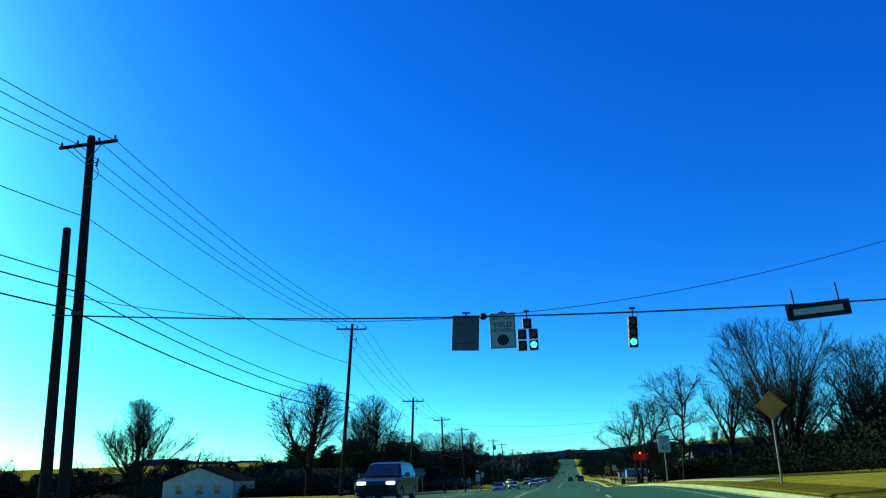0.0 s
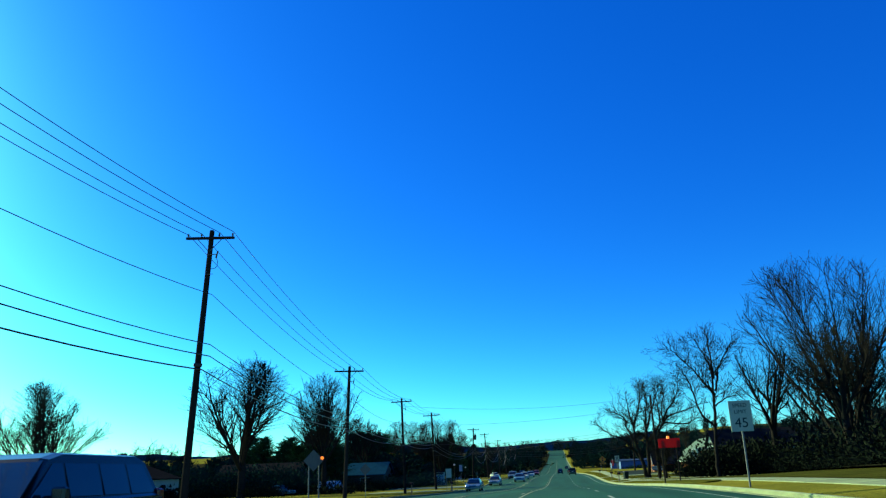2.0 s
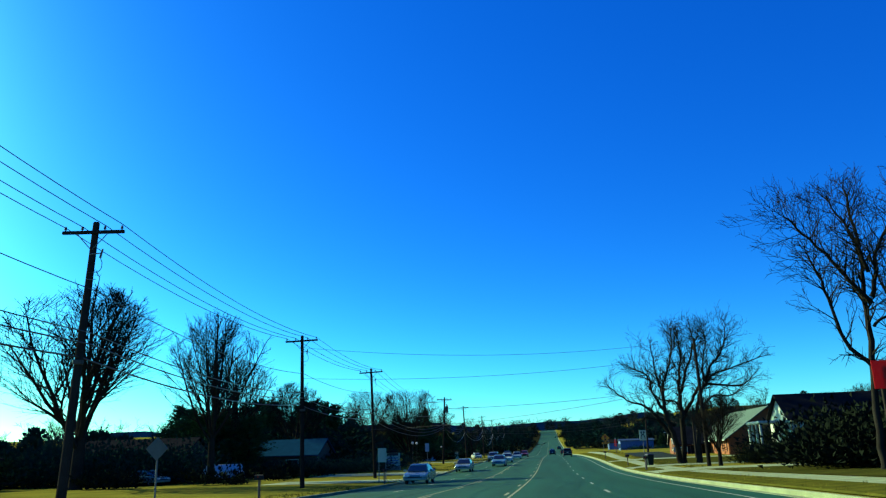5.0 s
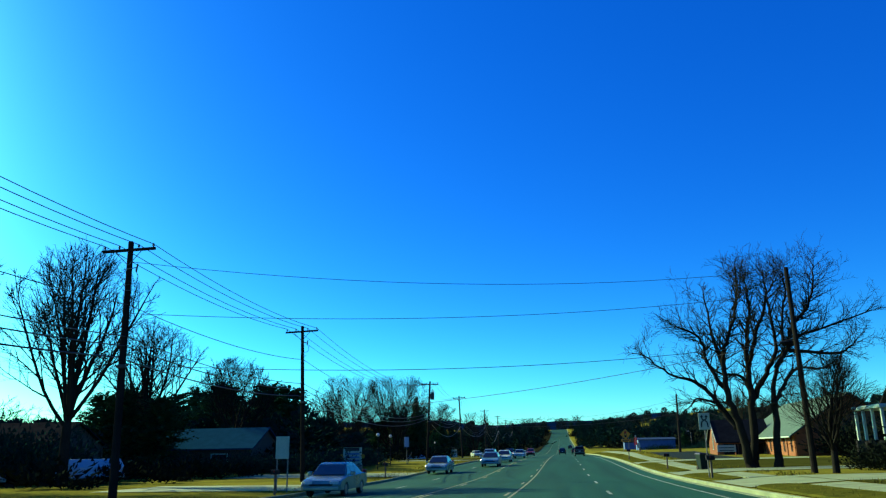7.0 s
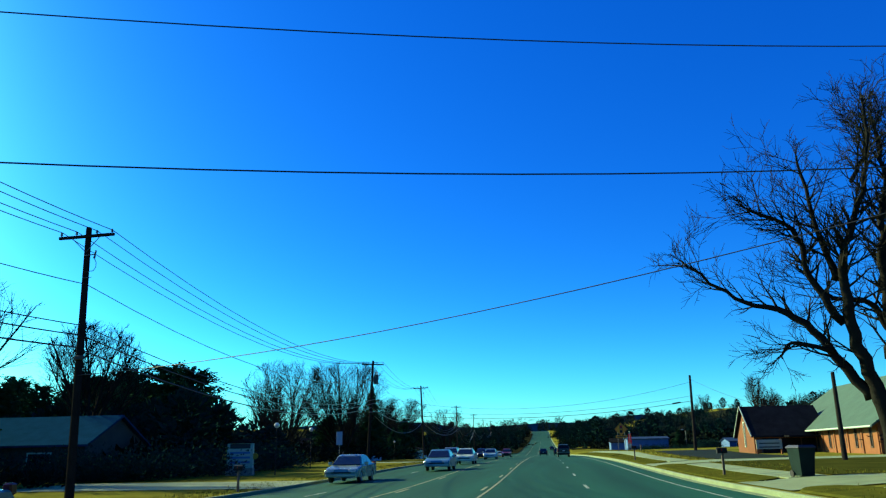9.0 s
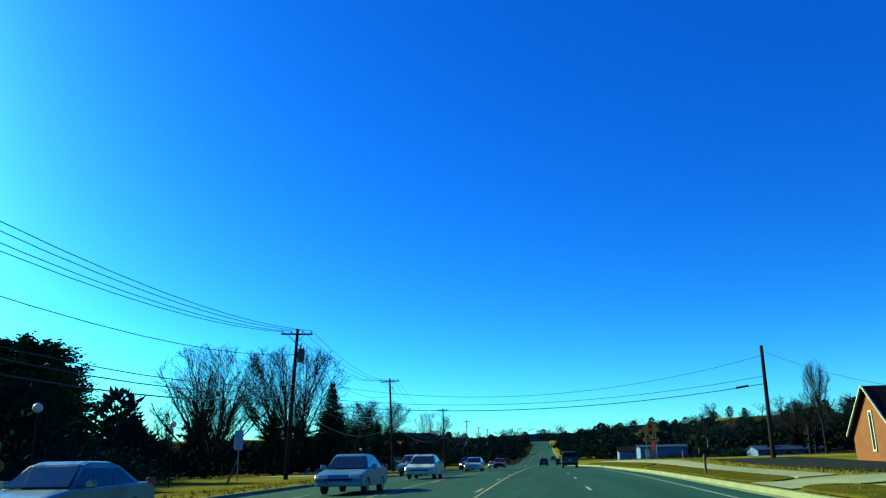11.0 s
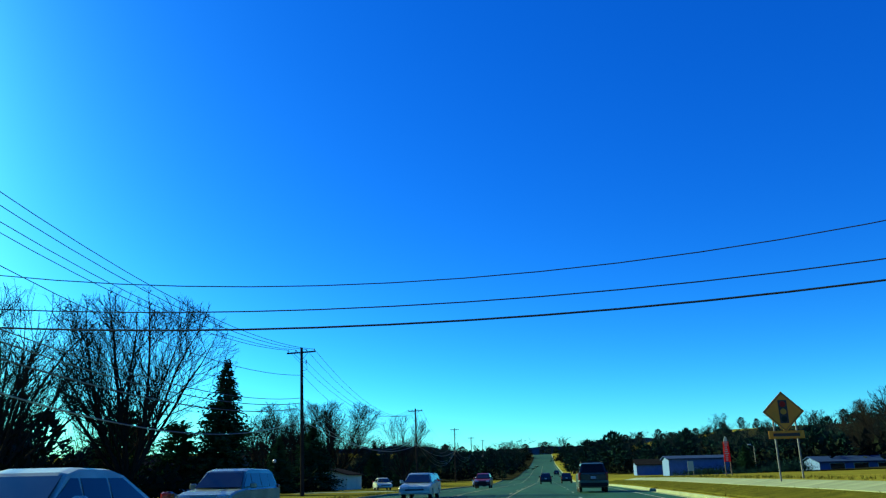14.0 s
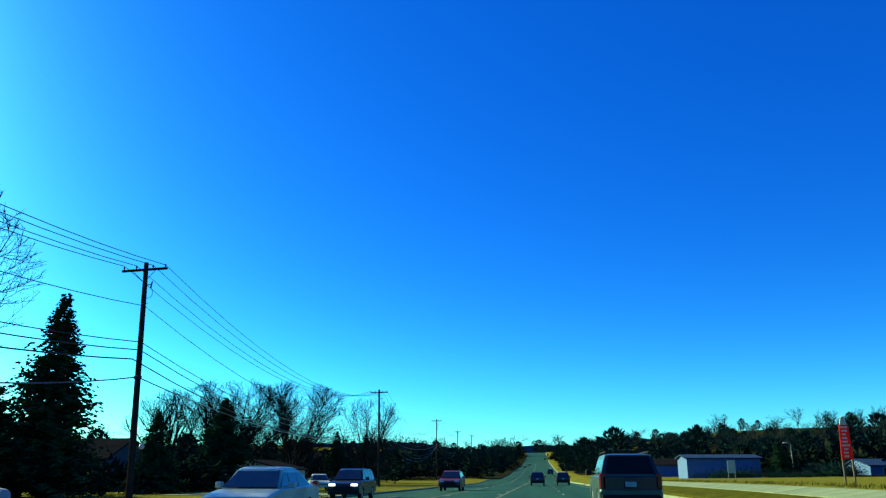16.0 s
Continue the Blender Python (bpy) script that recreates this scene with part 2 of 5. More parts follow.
# ---- utility poles and their lines ----
def utility_pole(x, y, top, lean=0.0, drop=None, arm=True, radius=0.16, transformer=False, label="weathered wooden utility pole with a crossarm"):
    base = land(x, y) if drop is None else drop
    h = top - base
    root = thing("utility_pole", label, "utility pole", "utility poles", pose(x, y, base, 0, lean, 0))
    m = Mesh()
    m.loft([[(math.cos(a) * r, math.sin(a) * r, z) for a in np.linspace(0, 2 * math.pi, 11)[:-1]] for z, r in ((-0.4, radius * 1.1), (h * 0.5, radius * 0.9), (h - 0.04, radius * 0.72), (h, radius * 0.6))])
    part("post", m, "pole", root, smooth=False)
    if arm:
        za = h - 0.42
        part("crossarm", Mesh().bevel_box(-1.22, 1.22, -radius - 0.02, -radius + 0.09, za - 0.06, za + 0.06, 0.012), "pole", root)
        for s in (-1, 1):
            part("brace", Mesh().tube((s * 0.62, -radius, za - 0.05), (s * 0.03, -radius * 0.7, za - 0.65), 0.018, 0.018, 5), "galv", root)
        for ix in (-1.12, -0.45, 0.45, 1.12):
            part("insulator", Mesh().tube((ix, -radius + 0.03, za + 0.05), (ix, -radius + 0.03, za + 0.12), 0.02, 0.02, 6).tube((ix, -radius + 0.03, za + 0.11), (ix, -radius + 0.03, za + 0.23), 0.055, 0.035, 8), "ceramic", root)
    if arm:
        part("pole_step", Mesh().tube((0.0, -radius * 0.9, h - 2.2), (0.34, -radius * 0.9, h - 2.2), 0.014, 0.014, 5), "galv", root)
        part("cable_clamp", Mesh().bevel_box(-0.12, 0.26, -radius - 0.05, -radius * 0.5, h * 0.5 - 0.1, h * 0.5 + 0.06, 0.02), "cable", root)
        fuse = part("fuse_bracket", Mesh().tube((0.0, -radius * 0.8, h - 1.25), (0.42, -radius * 0.8, h - 1.22), 0.022, 0.022, 6), "galv", root)
        part("cutout", Mesh().tube((0.40, -radius * 0.8, h - 1.40), (0.46, -radius * 0.8, h - 1.06), 0.045, 0.035, 7), "ceramic", fuse)
        loop = Mesh()
        bend = [(0.41, h - 1.40), (0.50, h - 1.58), (0.50, h - 1.78), (0.40, h - 1.92), (0.0, h - 1.95)]
        for (xa, za0), (xb, zb0) in zip(bend, bend[1:]):
            loop.tube((xa, -radius * 0.8, za0), (xb, -radius * 0.8, zb0), 0.014, 0.014, 5)
        part("jumper", loop, "cable", fuse)
        part("riser", Mesh().tube((-radius * 0.62, -radius * 0.62, 0.1), (-radius * 0.5, -radius * 0.5, h * 0.46), 0.025, 0.025, 6), "can", root)
    if transformer:
        t = part("transformer", Mesh().tube((0.42, 0, h - 2.5), (0.42, 0, h - 1.55), 0.26, 0.26, 14).tube((0.42, 0, h - 1.55), (0.42, 0, h - 1.48), 0.27, 0.2, 14), "can", root, "grey oil transformer can")
        for q in (-0.1, 0.1):
            part("bushing", Mesh().tube((0.42 + q, 0, h - 1.5), (0.42 + q * 1.4, 0, h - 1.2), 0.05, 0.03, 7), "ceramic", t)
        part("bracket", Mesh().box(0.1, 0.2, -0.05, 0.05, h - 2.3, h - 1.7), "galv", root)
    return root


def line(name, p0, p1, sag, r=0.012, n=14, label="thin dark overhead wire sagging between poles"):
    """A hanging wire as a thin tube."""
    p0, p1 = Vector(p0), Vector(p1)
    side = (p1 - p0).cross(Vector((0, 0, 1))).normalized()
    m, rings = Mesh(), []
    for i in range(n + 1):
        s = i / n
        c = p0.lerp(p1, s) - Vector((0, 0, 4 * sag * s * (1 - s)))
        rings.append([c + side * r, c + Vector((0, 0, r)), c - side * r, c - Vector((0, 0, r))])
    m.loft(rings)
    return tagged(part(name, m, "cable"), label, "wire", "overhead wires")


POLES = [  # x, y, height of the top, lean, transformer, how far below the top the neutral line hangs
    (-17.0, -14.0, 13.0, 0.0, False, 2.6),
    (-17.25, 18.5, 14.5, 0.0, False, 3.2),
    (-15.9, 51.3, 13.46, 3.4, False, 3.2),
    (-16.6, 79.3, 10.5, 2.4, False, 2.6),
    (-18.1, 108.5, 10.5, -1.0, False, 2.8),
    (-18.35, 132.2, 10.46, -1.8, False, 2.45),
    (-17.85, 185.6, 10.9, 2.8, True, 1.95),
    (-19.6, 230.4, 11.87, -2.2, False, 2.3),
    (-21.3, 299.0, 12.57, -1.0, False, 2.4),
    (-24.6, 386.0, 14.5, 0.0, False, 2.4),
    (-26.0, 450.0, 15.2, 0.0, False, 2.4),
    (-27.0, 515.0, 17.0, 0.0, False, 2.4),
]
tops = []
for x, y, top, lean, tr, low in POLES:
    base = land(x, y)
    tops.append((x, y, top, low))
    if y == 18.5:
        continue
    utility_pole(x - math.tan(radians(lean)) * (top - base), y, top, lean, transformer=tr, label="leaning weathered wooden pole with a grey transformer" if tr else "weathered wooden utility pole with a crossarm")
for (x0, y0, z0, n0), (x1, y1, z1, n1) in zip(tops, tops[1:]):
    d = y1 - y0
    for ox in (-1.12, -0.45, 0.45, 1.12):
        line("power_line", (x0 + ox, y0 - 0.1, z0 - 0.2), (x1 + ox, y1 - 0.1, z1 - 0.2), 0.0006 * d * d + 0.1, 0.018)
    line("neutral_line", (x0 + 0.15, y0, z0 - n0), (x1 + 0.15, y1, z1 - n1), 0.0006 * d * d + 0.1, 0.018)
    for dz, r, ox in ((4.15, 0.022, 0.17), (4.55, 0.026, 0.17), (5.0, 0.032, -0.17)):
        line("communication_cable", (x0 + ox, y0, z0 - dz * (1.34 if z0 > 13 else 1)), (x1 + ox, y1, z1 - dz * (1.34 if z1 > 13 else 1)), 0.0005 * d * d + 0.15, r, label="thick black telephone cable sagging between poles")


for (x0, y0, z0, _), (x1, y1, z1, _) in zip(tops[6:], tops[7:]):
    # the pale galv material stands in for sun on this cable
    line("slack_cable", (x0 + 0.2, y0, z0 - 5.9), (x1 + 0.2, y1, z1 - 5.9), 1.75, 0.03, 20, "slack telephone cable hanging low between poles, sunlit brightness in its pale colour").data.materials[0] = M["galv"]


# ---- bare trees ----
CROWNS = {  # clear trunk, height of the widest place and half width on a tree 10 m high, stems, how far they spread
    "vase": dict(clear=0.7, wide=6.3, half=4.1, stems=13, spread=0.80),
    "round": dict(clear=1.5, wide=5.9, half=4.3, stems=10, spread=1.0),
    "oval": dict(clear=2.2, wide=5.8, half=3.1, stems=8, spread=0.70),
    "slim": dict(clear=3.2, wide=6.4, half=2.1, stems=6, spread=0.55),
}


def bare_tree_mesh(seed, shape, twig=0.009, rich=1.0):
    """A leafless tree 10 m high: stems rise and arch from the fork to a lobed crown, and carry three orders of finer branches."""
    rng = random.Random(seed)
    c = CROWNS[shape]
    clear, wide, half = c["clear"], c["wide"], c["half"]
    limbs, fine = Mesh(), Mesh()
    lobes = [(rng.uniform(0, 6.283), rng.uniform(-2.5, 3.5), rng.uniform(0.05, 0.16)) for _ in range(9)]

    def inside(p):
        if p.z > wide:
            r = half * math.sqrt(max(0.0, 1 - ((p.z - wide) / (9.8 - wide)) ** 2))
        else:
            r = half * max(0.12, 1 - ((wide - p.z) / (wide - clear * 0.5)) ** 2) ** 0.6
        a = math.atan2(p.y, p.x)
        r *= 0.95 + sum(w * max(0.0, math.cos(a - t)) ** 3 * math.cos((p.z - wide - h) * 0.5) for t, h, w in lobes)
        return p.x * p.x + p.y * p.y < r * r

    def side_way(d, lo, hi):
        v = d.orthogonal().normalized()
        v.rotate(Matrix.Rotation(rng.uniform(0, 6.283), 3, d))
        w = radians(rng.uniform(lo, hi))
        return (d * math.cos(w) + v * math.sin(w)).normalized()

    def grow(p, d, length, r, level):
        n = (8, 5, 3, 2)[level]
        step = length / n
        pts, rad, lift = [p], [r], (0.025, 0.07, 0.08, 0.05)[level]
        for i in range(n):
            d = (d + Vector((rng.gauss(0, 0.07), rng.gauss(0, 0.07), lift + rng.gauss(0, 0.04)))).normalized()
            p = p + d * step
            if level and not inside(p):
                p = p - d * step * rng.uniform(0.2, 0.9)
                pts.append(p)
                rad.append(twig * 0.6)
                break
            pts.append(p)
            rad.append(max(twig * (1.3, 1.1, 0.9, 0.6)[level], r * (1 - 0.86 * (i + 1) / n)))
            if not level and p.z > clear + 1 and not inside(p):
                break
        for i in range(len(pts) - 1):
            sides = 8 if rad[i] > 0.1 else 5 if rad[i] > 0.035 else 3
            if level == 3:
                w = (pts[i + 1] - pts[i]).orthogonal().normalized() * rad[i]
                fine.add([pts[i] - w, pts[i] + w, pts[i + 1]], [(0, 1, 2)])
            else:
                (limbs if rad[i] > 0.03 else fine).tube(pts[i], pts[i + 1], rad[i], rad[i + 1], sides, cap=False)
        if level == 3:
            return
        m = len(pts) - 1
        count = int((13, 9, 7)[level] * rich * (0.35 + 0.65 * m / n) + rng.random())
        for k in range(count):
            s = (0.16, 0.12, 0.1)[level] + 0.86 * (k + rng.random()) / count
            s = min(s, 0.999) * m
            i = int(s)
            q = pts[i].lerp(pts[i + 1], s - i)
            way = side_way((pts[i + 1] - pts[i]).normalized(), 18, (46, 50, 55)[level])
            size = (rng.uniform(2.0, 3.6) * (1.15 - 0.55 * s / m), rng.uniform(0.8, 1.7), rng.uniform(0.35, 0.85))[level]
            grow(q, way, size, max(twig, rad[i] * (0.5, 0.6, 0.6)[level]), level + 1)

    fork = clear
    limbs.tube((0, 0, -0.3), (0, 0, 0.25), 0.30, 0.215, 10, cap=False).tube((0, 0, 0.25), (rng.uniform(-0.05, 0.05), 0, fork + 0.3), 0.215, 0.17, 10, cap=False)
    for k in range(c["stems"]):
        a = 6.283 * (k + rng.uniform(-0.3, 0.3)) * 0.382 * 2.618 / c["stems"]
        out = c["spread"] * (0.12 + 0.95 * (k + 0.5) / c["stems"]) * rng.uniform(0.85, 1.15)
        a = a * 5
        d = Vector((math.cos(a) * math.sin(out), math.sin(a) * math.sin(out), math.cos(out)))
        z = fork * rng.uniform(0.75, 1.0) + (0.0 if shape == "vase" else rng.uniform(0, 1.6) * (1 - out))
        grow(Vector((math.cos(a) * 0.06, math.sin(a) * 0.06, z)), d, (9.9 - z) * rng.uniform(0.86, 1.0), rng.uniform(0.075, 0.115), 0)
    if shape != "vase":
        grow(Vector((0, 0, fork)), Vector((0.02, 0.02, 1)), 9.7 - fork, 0.13, 0)
    return limbs.data("trunk", True), fine.data("crown")


TREES = {}


def bare_tree(kind, x, y, height, turn=0, label="leafless deciduous tree with a spreading crown of fine twigs", sink=0.05, wide=1.0):
    """A leafless tree of one of the grown kinds, scaled to its height."""
    trunk, crown = TREES[kind]
    s = height / 10.0
    root = thing("bare_tree", label, "tree", "bare trees", pose(x, y, land(x, y) - sink, 0, 0, turn) @ Matrix.Diagonal((s * wide, s * wide, s, 1)))
    part("trunk", trunk, "bark", root)
    part("crown", crown, "bark", root)
    return root


for i, (kind, shape, twig, rich) in enumerate((("vase_a", "vase", 0.009, 1.08), ("vase_b", "vase", 0.009, 1.08), ("round_a", "round", 0.010, 1.1), ("round_b", "round", 0.010, 1.1), ("oval_a", "oval", 0.010, 1.05), ("oval_b", "oval", 0.010, 1.05), ("slim_a", "slim", 0.009, 0.9), ("vase_far", "vase", 0.013, 0.7), ("oval_far", "oval", 0.013, 0.7))):
    TREES[kind] = bare_tree_mesh(11 + i, shape, twig, rich)


# ---- evergreens ----
def evergreen_mesh(seed, height, kind):
    """Trunk, and boughs of needle sprays: a tiered spruce or a ragged pine."""
    rng = random.Random(seed)
    wood, leaf = Mesh(), Mesh()
    wood.tube((0, 0, -0.3), (0, 0, height * 0.5), height * 0.016, height * 0.011, 8, cap=False)
    wood.tube((0, 0, height * 0.5), (0, 0, height * 0.98), height * 0.011, 0.01, 6, cap=False)
    tiers = 40 if kind == "spruce" else 30
    for t in range(tiers):
        s = (t + rng.random()) / tiers
        z = height * ((0.03 + 0.95 * s) if kind == "spruce" else (0.06 + 0.90 * s))
        if kind == "spruce":
            reach = height * 0.27 * (1 - s) ** 0.8 + 0.10
            count = int(16 - 8 * s)
        else:
            reach = height * 0.27 * math.sin(math.pi * (0.20 + 0.74 * s)) ** 0.6 * rng.uniform(0.75, 1.15) + 0.2
            count = 10
        for b in range(count):
            a = rng.uniform(0, 2 * math.pi)
            ln = reach * rng.uniform(0.6, 1.15)
            droop = rng.uniform(-0.35, 0.08) if kind == "spruce" else rng.uniform(-0.15, 0.6)
            out = Vector((math.cos(a), math.sin(a), droop)).normalized()
            side = Vector((-math.sin(a), math.cos(a), 0))
            p0 = Vector((0, 0, z + rng.uniform(-0.02, 0.02) * height))
            wood.tube(p0, p0 + out * ln * 0.8, 0.03, 0.008, 3, cap=False)
            sprays = 13 if kind == "spruce" else 15
            for k in range(sprays):
                u = 0.2 + 0.82 * (k + rng.random()) / sprays
                c = p0 + out * ln * u + Vector((0, 0, rng.uniform(-0.02, 0.02) * height))
                w = ln * 0.10 * (1.3 - u) + height * 0.009
                for q in (-1, 1):
                    tip = c + side * q * w * rng.uniform(0.5, 1.3) + out * w * rng.uniform(0.1, 1.0) + Vector((0, 0, rng.uniform(-0.7, 0.6) * w))
                    up = Vector((rng.gauss(0, 0.4), rng.gauss(0, 0.4), 1)) * w * 0.42
                    leaf.add([c - up * 0.7, tip, c + up, c + out * w * 0.8], [(0, 1, 2), (0, 1, 3)])
    return wood.data("trunk", True), leaf.data("crown")


for kind, seed in (("spruce", 5), ("pine", 8), ("pine_b", 21)):
    TREES[kind] = evergreen_mesh(seed, 10.0, kind.split("_")[0])


def evergreen(kind, x, y, height, turn=0, wide=1.0, label=""):
    trunk, crown = TREES[kind]
    s = height / 10.0
    label = label or ("tall dark green spruce with drooping tiered boughs" if kind == "spruce" else "dark ragged pine with dense needle clumps")
    root = thing("spruce_tree" if kind == "spruce" else "pine_tree", label, "tree", "evergreens", pose(x, y, land(x, y) - 0.05, 0, 0, turn) @ Matrix.Diagonal((s * wide, s * wide, s, 1)))
    part("trunk", trunk, "bark", root)
    part("crown", crown, "needles", root)
    return root


def crooked_tree(seed, limbs, twig=0.011, tall=0.89):
    """A leafless tree grown along given limbs: each (start radius, end radius, (x, z), (x, z), ...)."""
    rng = random.Random(seed)
    wood, fine = Mesh(), Mesh()

    def shoot(p, d, length, r, level):
        n = 3 if level < 2 else 2
        pts, rad = [p], [r]
        for i in range(n):
            d = (d + Vector((rng.gauss(0, 0.11), rng.gauss(0, 0.11), rng.gauss(0.07, 0.09)))).normalized()
            p = p + d * length / n
            pts.append(p)
            rad.append(max(twig * 0.55, r * (1 - 0.7 * (i + 1) / n)))
        for i in range(n):
            fine.tube(pts[i], pts[i + 1], rad[i], rad[i + 1], 4 if rad[i] > 0.04 else 3, cap=False)
        if level < 2 + (length > 0.5):
            for k in range((4, 3, 3)[level]):
                s = 0.2 + 0.8 * (k + rng.random()) / (4, 3, 3)[level]
                i = min(int(s * n), n - 1)
                axis = (pts[i + 1] - pts[i]).normalized()
                spin = axis.orthogonal().normalized()
                spin.rotate(Matrix.Rotation(rng.uniform(0, 6.283), 3, axis))
                w = radians(rng.uniform(22, 52))
                shoot(pts[i].lerp(pts[i + 1], min(1, s * n - i)), axis * math.cos(w) + spin * math.sin(w), length * rng.uniform(0.40, 0.72), max(twig, rad[i] * 0.6), level + 1)

    for r0, r1, *path in limbs:
        drift, depth_y = rng.uniform(-0.3, 0.3), 0.0
        knots = []
        for k, (x, z) in enumerate(path):
            knots.append(Vector((x * (0.5 + 0.5 * tall), depth_y if len(path) > 2 else 0, min(z, 3) + max(0, z - 3) * tall)))
            depth_y += drift * (1 if k else 0.3) * 1.6
        pts = []
        for i in range(len(knots) - 1):
            p0, p1 = knots[max(i - 1, 0)], knots[i]
            p2, p3 = knots[i + 1], knots[min(i + 2, len(knots) - 1)]
            for u in np.arange(0, 1, 0.2):
                u = float(u)
                q = 0.5 * ((2 * p1) + (p2 - p0) * u + (2 * p0 - 5 * p1 + 4 * p2 - p3) * u * u + (3 * p1 - p0 - 3 * p2 + p3) * u ** 3)
                pts.append(q + Vector((rng.gauss(0, 0.045), rng.gauss(0, 0.045), 0)) * (1 if r0 < 0.4 else 0.3))
        pts.append(knots[-1])
        n = len(pts) - 1
        rad = [(r0 + (r1 - r0) * (i / n) ** 0.7) * 0.95 for i in range(n + 1)]
        rings = []
        for i in range(n + 1):
            d = (pts[min(i + 1, n)] - pts[max(i - 1, 0)]).normalized()
            u = d.cross(Vector((0.05, 1, 0))).normalized()
            v = d.cross(u)
            rings.append([pts[i] + (u * math.cos(t) + v * math.sin(t)) * rad[i] * rng.uniform(0.9, 1.12) for t in np.linspace(0, 2 * math.pi, 10)[:-1]])
        wood.loft(rings)
        for i in range(n + 1):
            if rad[i] > 0.27 or i < 2 or pts[i].z < 3.2:
                continue
            for k in range(3 if pts[i].z > 6.5 else 1):
                axis = (pts[min(i + 1, n)] - pts[max(i - 1, 0)]).normalized()
                spin = axis.orthogonal().normalized()
                spin.rotate(Matrix.Rotation(rng.uniform(0, 6.283), 3, axis))
                w = radians(rng.uniform(30, 65) if i < n else rng.uniform(4, 22))
                shoot(pts[i], axis * math.cos(w) + spin * math.sin(w), rng.uniform(0.7, 1.8) * (1 if i < n else 0.5), max(twig, min(0.055, rad[i] * 0.5)), 0)
    return wood.data("trunk", True), fine.data("crown")


def single_tree(x, y, meshes, label):
    root = thing("bare_tree", label, "tree", "bare trees", pose(x, y, land(x, y) - 0.05))
    part("trunk", meshes[0], "bark", root)
    part("crown", meshes[1], "bark", root)
    return root


# ---- trees, one by one ----
single_tree(11.6, 131.0, crooked_tree(3, (
    (0.39, 0.04, (0.0, -0.2), (-0.05, 0.5), (-0.6, 2.9), (-1.2, 5.2), (-1.2, 7.2), (-0.9, 8.8), (-0.1, 11.1), (0.0, 13.9)),
    (0.23, 0.04, (-0.6, 2.5), (-1.8, 4.4), (-3.0, 5.8), (-4.7, 6.5), (-6.5, 8.2)),
    (0.11, 0.03, (-1.7, 4.2), (-3.1, 4.6), (-3.4, 4.0)),
    (0.17, 0.05, (-1.2, 5.3), (-2.1, 7.2), (-2.6, 9.0), (-4.2, 9.9)),
    (0.15, 0.04, (-1.2, 7.0), (-1.7, 9.7), (-1.8, 12.4)),
    (0.10, 0.03, (-0.2, 11.0), (0.5, 12.2), (0.7, 13.4)),
)), "old leaning tree with crooked bare limbs over the pavement")
single_tree(12.1, 131.8, crooked_tree(4, (
    (0.39, 0.04, (0.0, -0.2), (-0.1, 0.5), (0.1, 4.1), (0.0, 6.5), (0.2, 9.2), (0.5, 11.3), (0.2, 13.5)),
    (0.15, 0.04, (0.15, 5.0), (-0.4, 6.2), (-1.7, 6.4), (-2.6, 7.2)),
    (0.25, 0.04, (0.1, 4.0), (1.3, 6.3), (2.3, 8.3), (2.2, 11.4), (2.1, 14.1)),
    (0.17, 0.04, (0.1, 6.6), (1.0, 9.4), (1.9, 12.0), (2.4, 13.2)),
)), "old bare tree with upright crooked limbs beside the pavement")
single_tree(13.4, 131.2, crooked_tree(5, (
    (0.39, 0.08, (0.0, -0.2), (-0.05, 0.5), (0.1, 3.4), (0.3, 5.7), (1.2, 8.2)),
    (0.18, 0.05, (0.1, 4.0), (0.8, 5.2), (2.0, 6.6), (3.6, 6.6), (4.6, 7.0)),
    (0.18, 0.04, (0.5, 6.6), (2.0, 8.7), (3.8, 9.4), (7.2, 10.6)),
    (0.15, 0.04, (1.4, 7.9), (4.7, 7.6), (6.1, 8.6)),
    (0.17, 0.04, (1.2, 8.2), (2.2, 10.0), (3.3, 11.2), (3.9, 12.8), (4.3, 14.6)),
    (0.13, 0.03, (1.2, 8.2), (1.3, 10.4), (1.9, 12.8), (1.7, 14.0)),
)), "old bare tree with limbs reaching out over the lawn")
single_tree(13.2, 89.0, crooked_tree(6, (
    (0.24, 0.05, (0.0, -0.2), (0.0, 0.4), (0.3, 4.0), (0.6, 7.4), (0.8, 10.0), (0.7, 12.6)),
    (0.12, 0.04, (0.35, 4.2), (-0.8, 5.4), (-1.5, 7.6), (-2.1, 9.0)),
    (0.12, 0.03, (0.55, 7.0), (-0.6, 8.6), (-2.0, 10.2), (-2.8, 11.0)),
    (0.12, 0.03, (0.6, 7.3), (1.1, 9.2), (2.0, 10.6), (2.6, 11.4)),
    (0.10, 0.03, (0.7, 8.4), (0.1, 10.4), (-0.6, 12.0)),
    (0.08, 0.03, (0.5, 6.0), (1.5, 6.7), (2.8, 6.9)),
), tall=1.0), "slim young bare tree standing on the lawn")
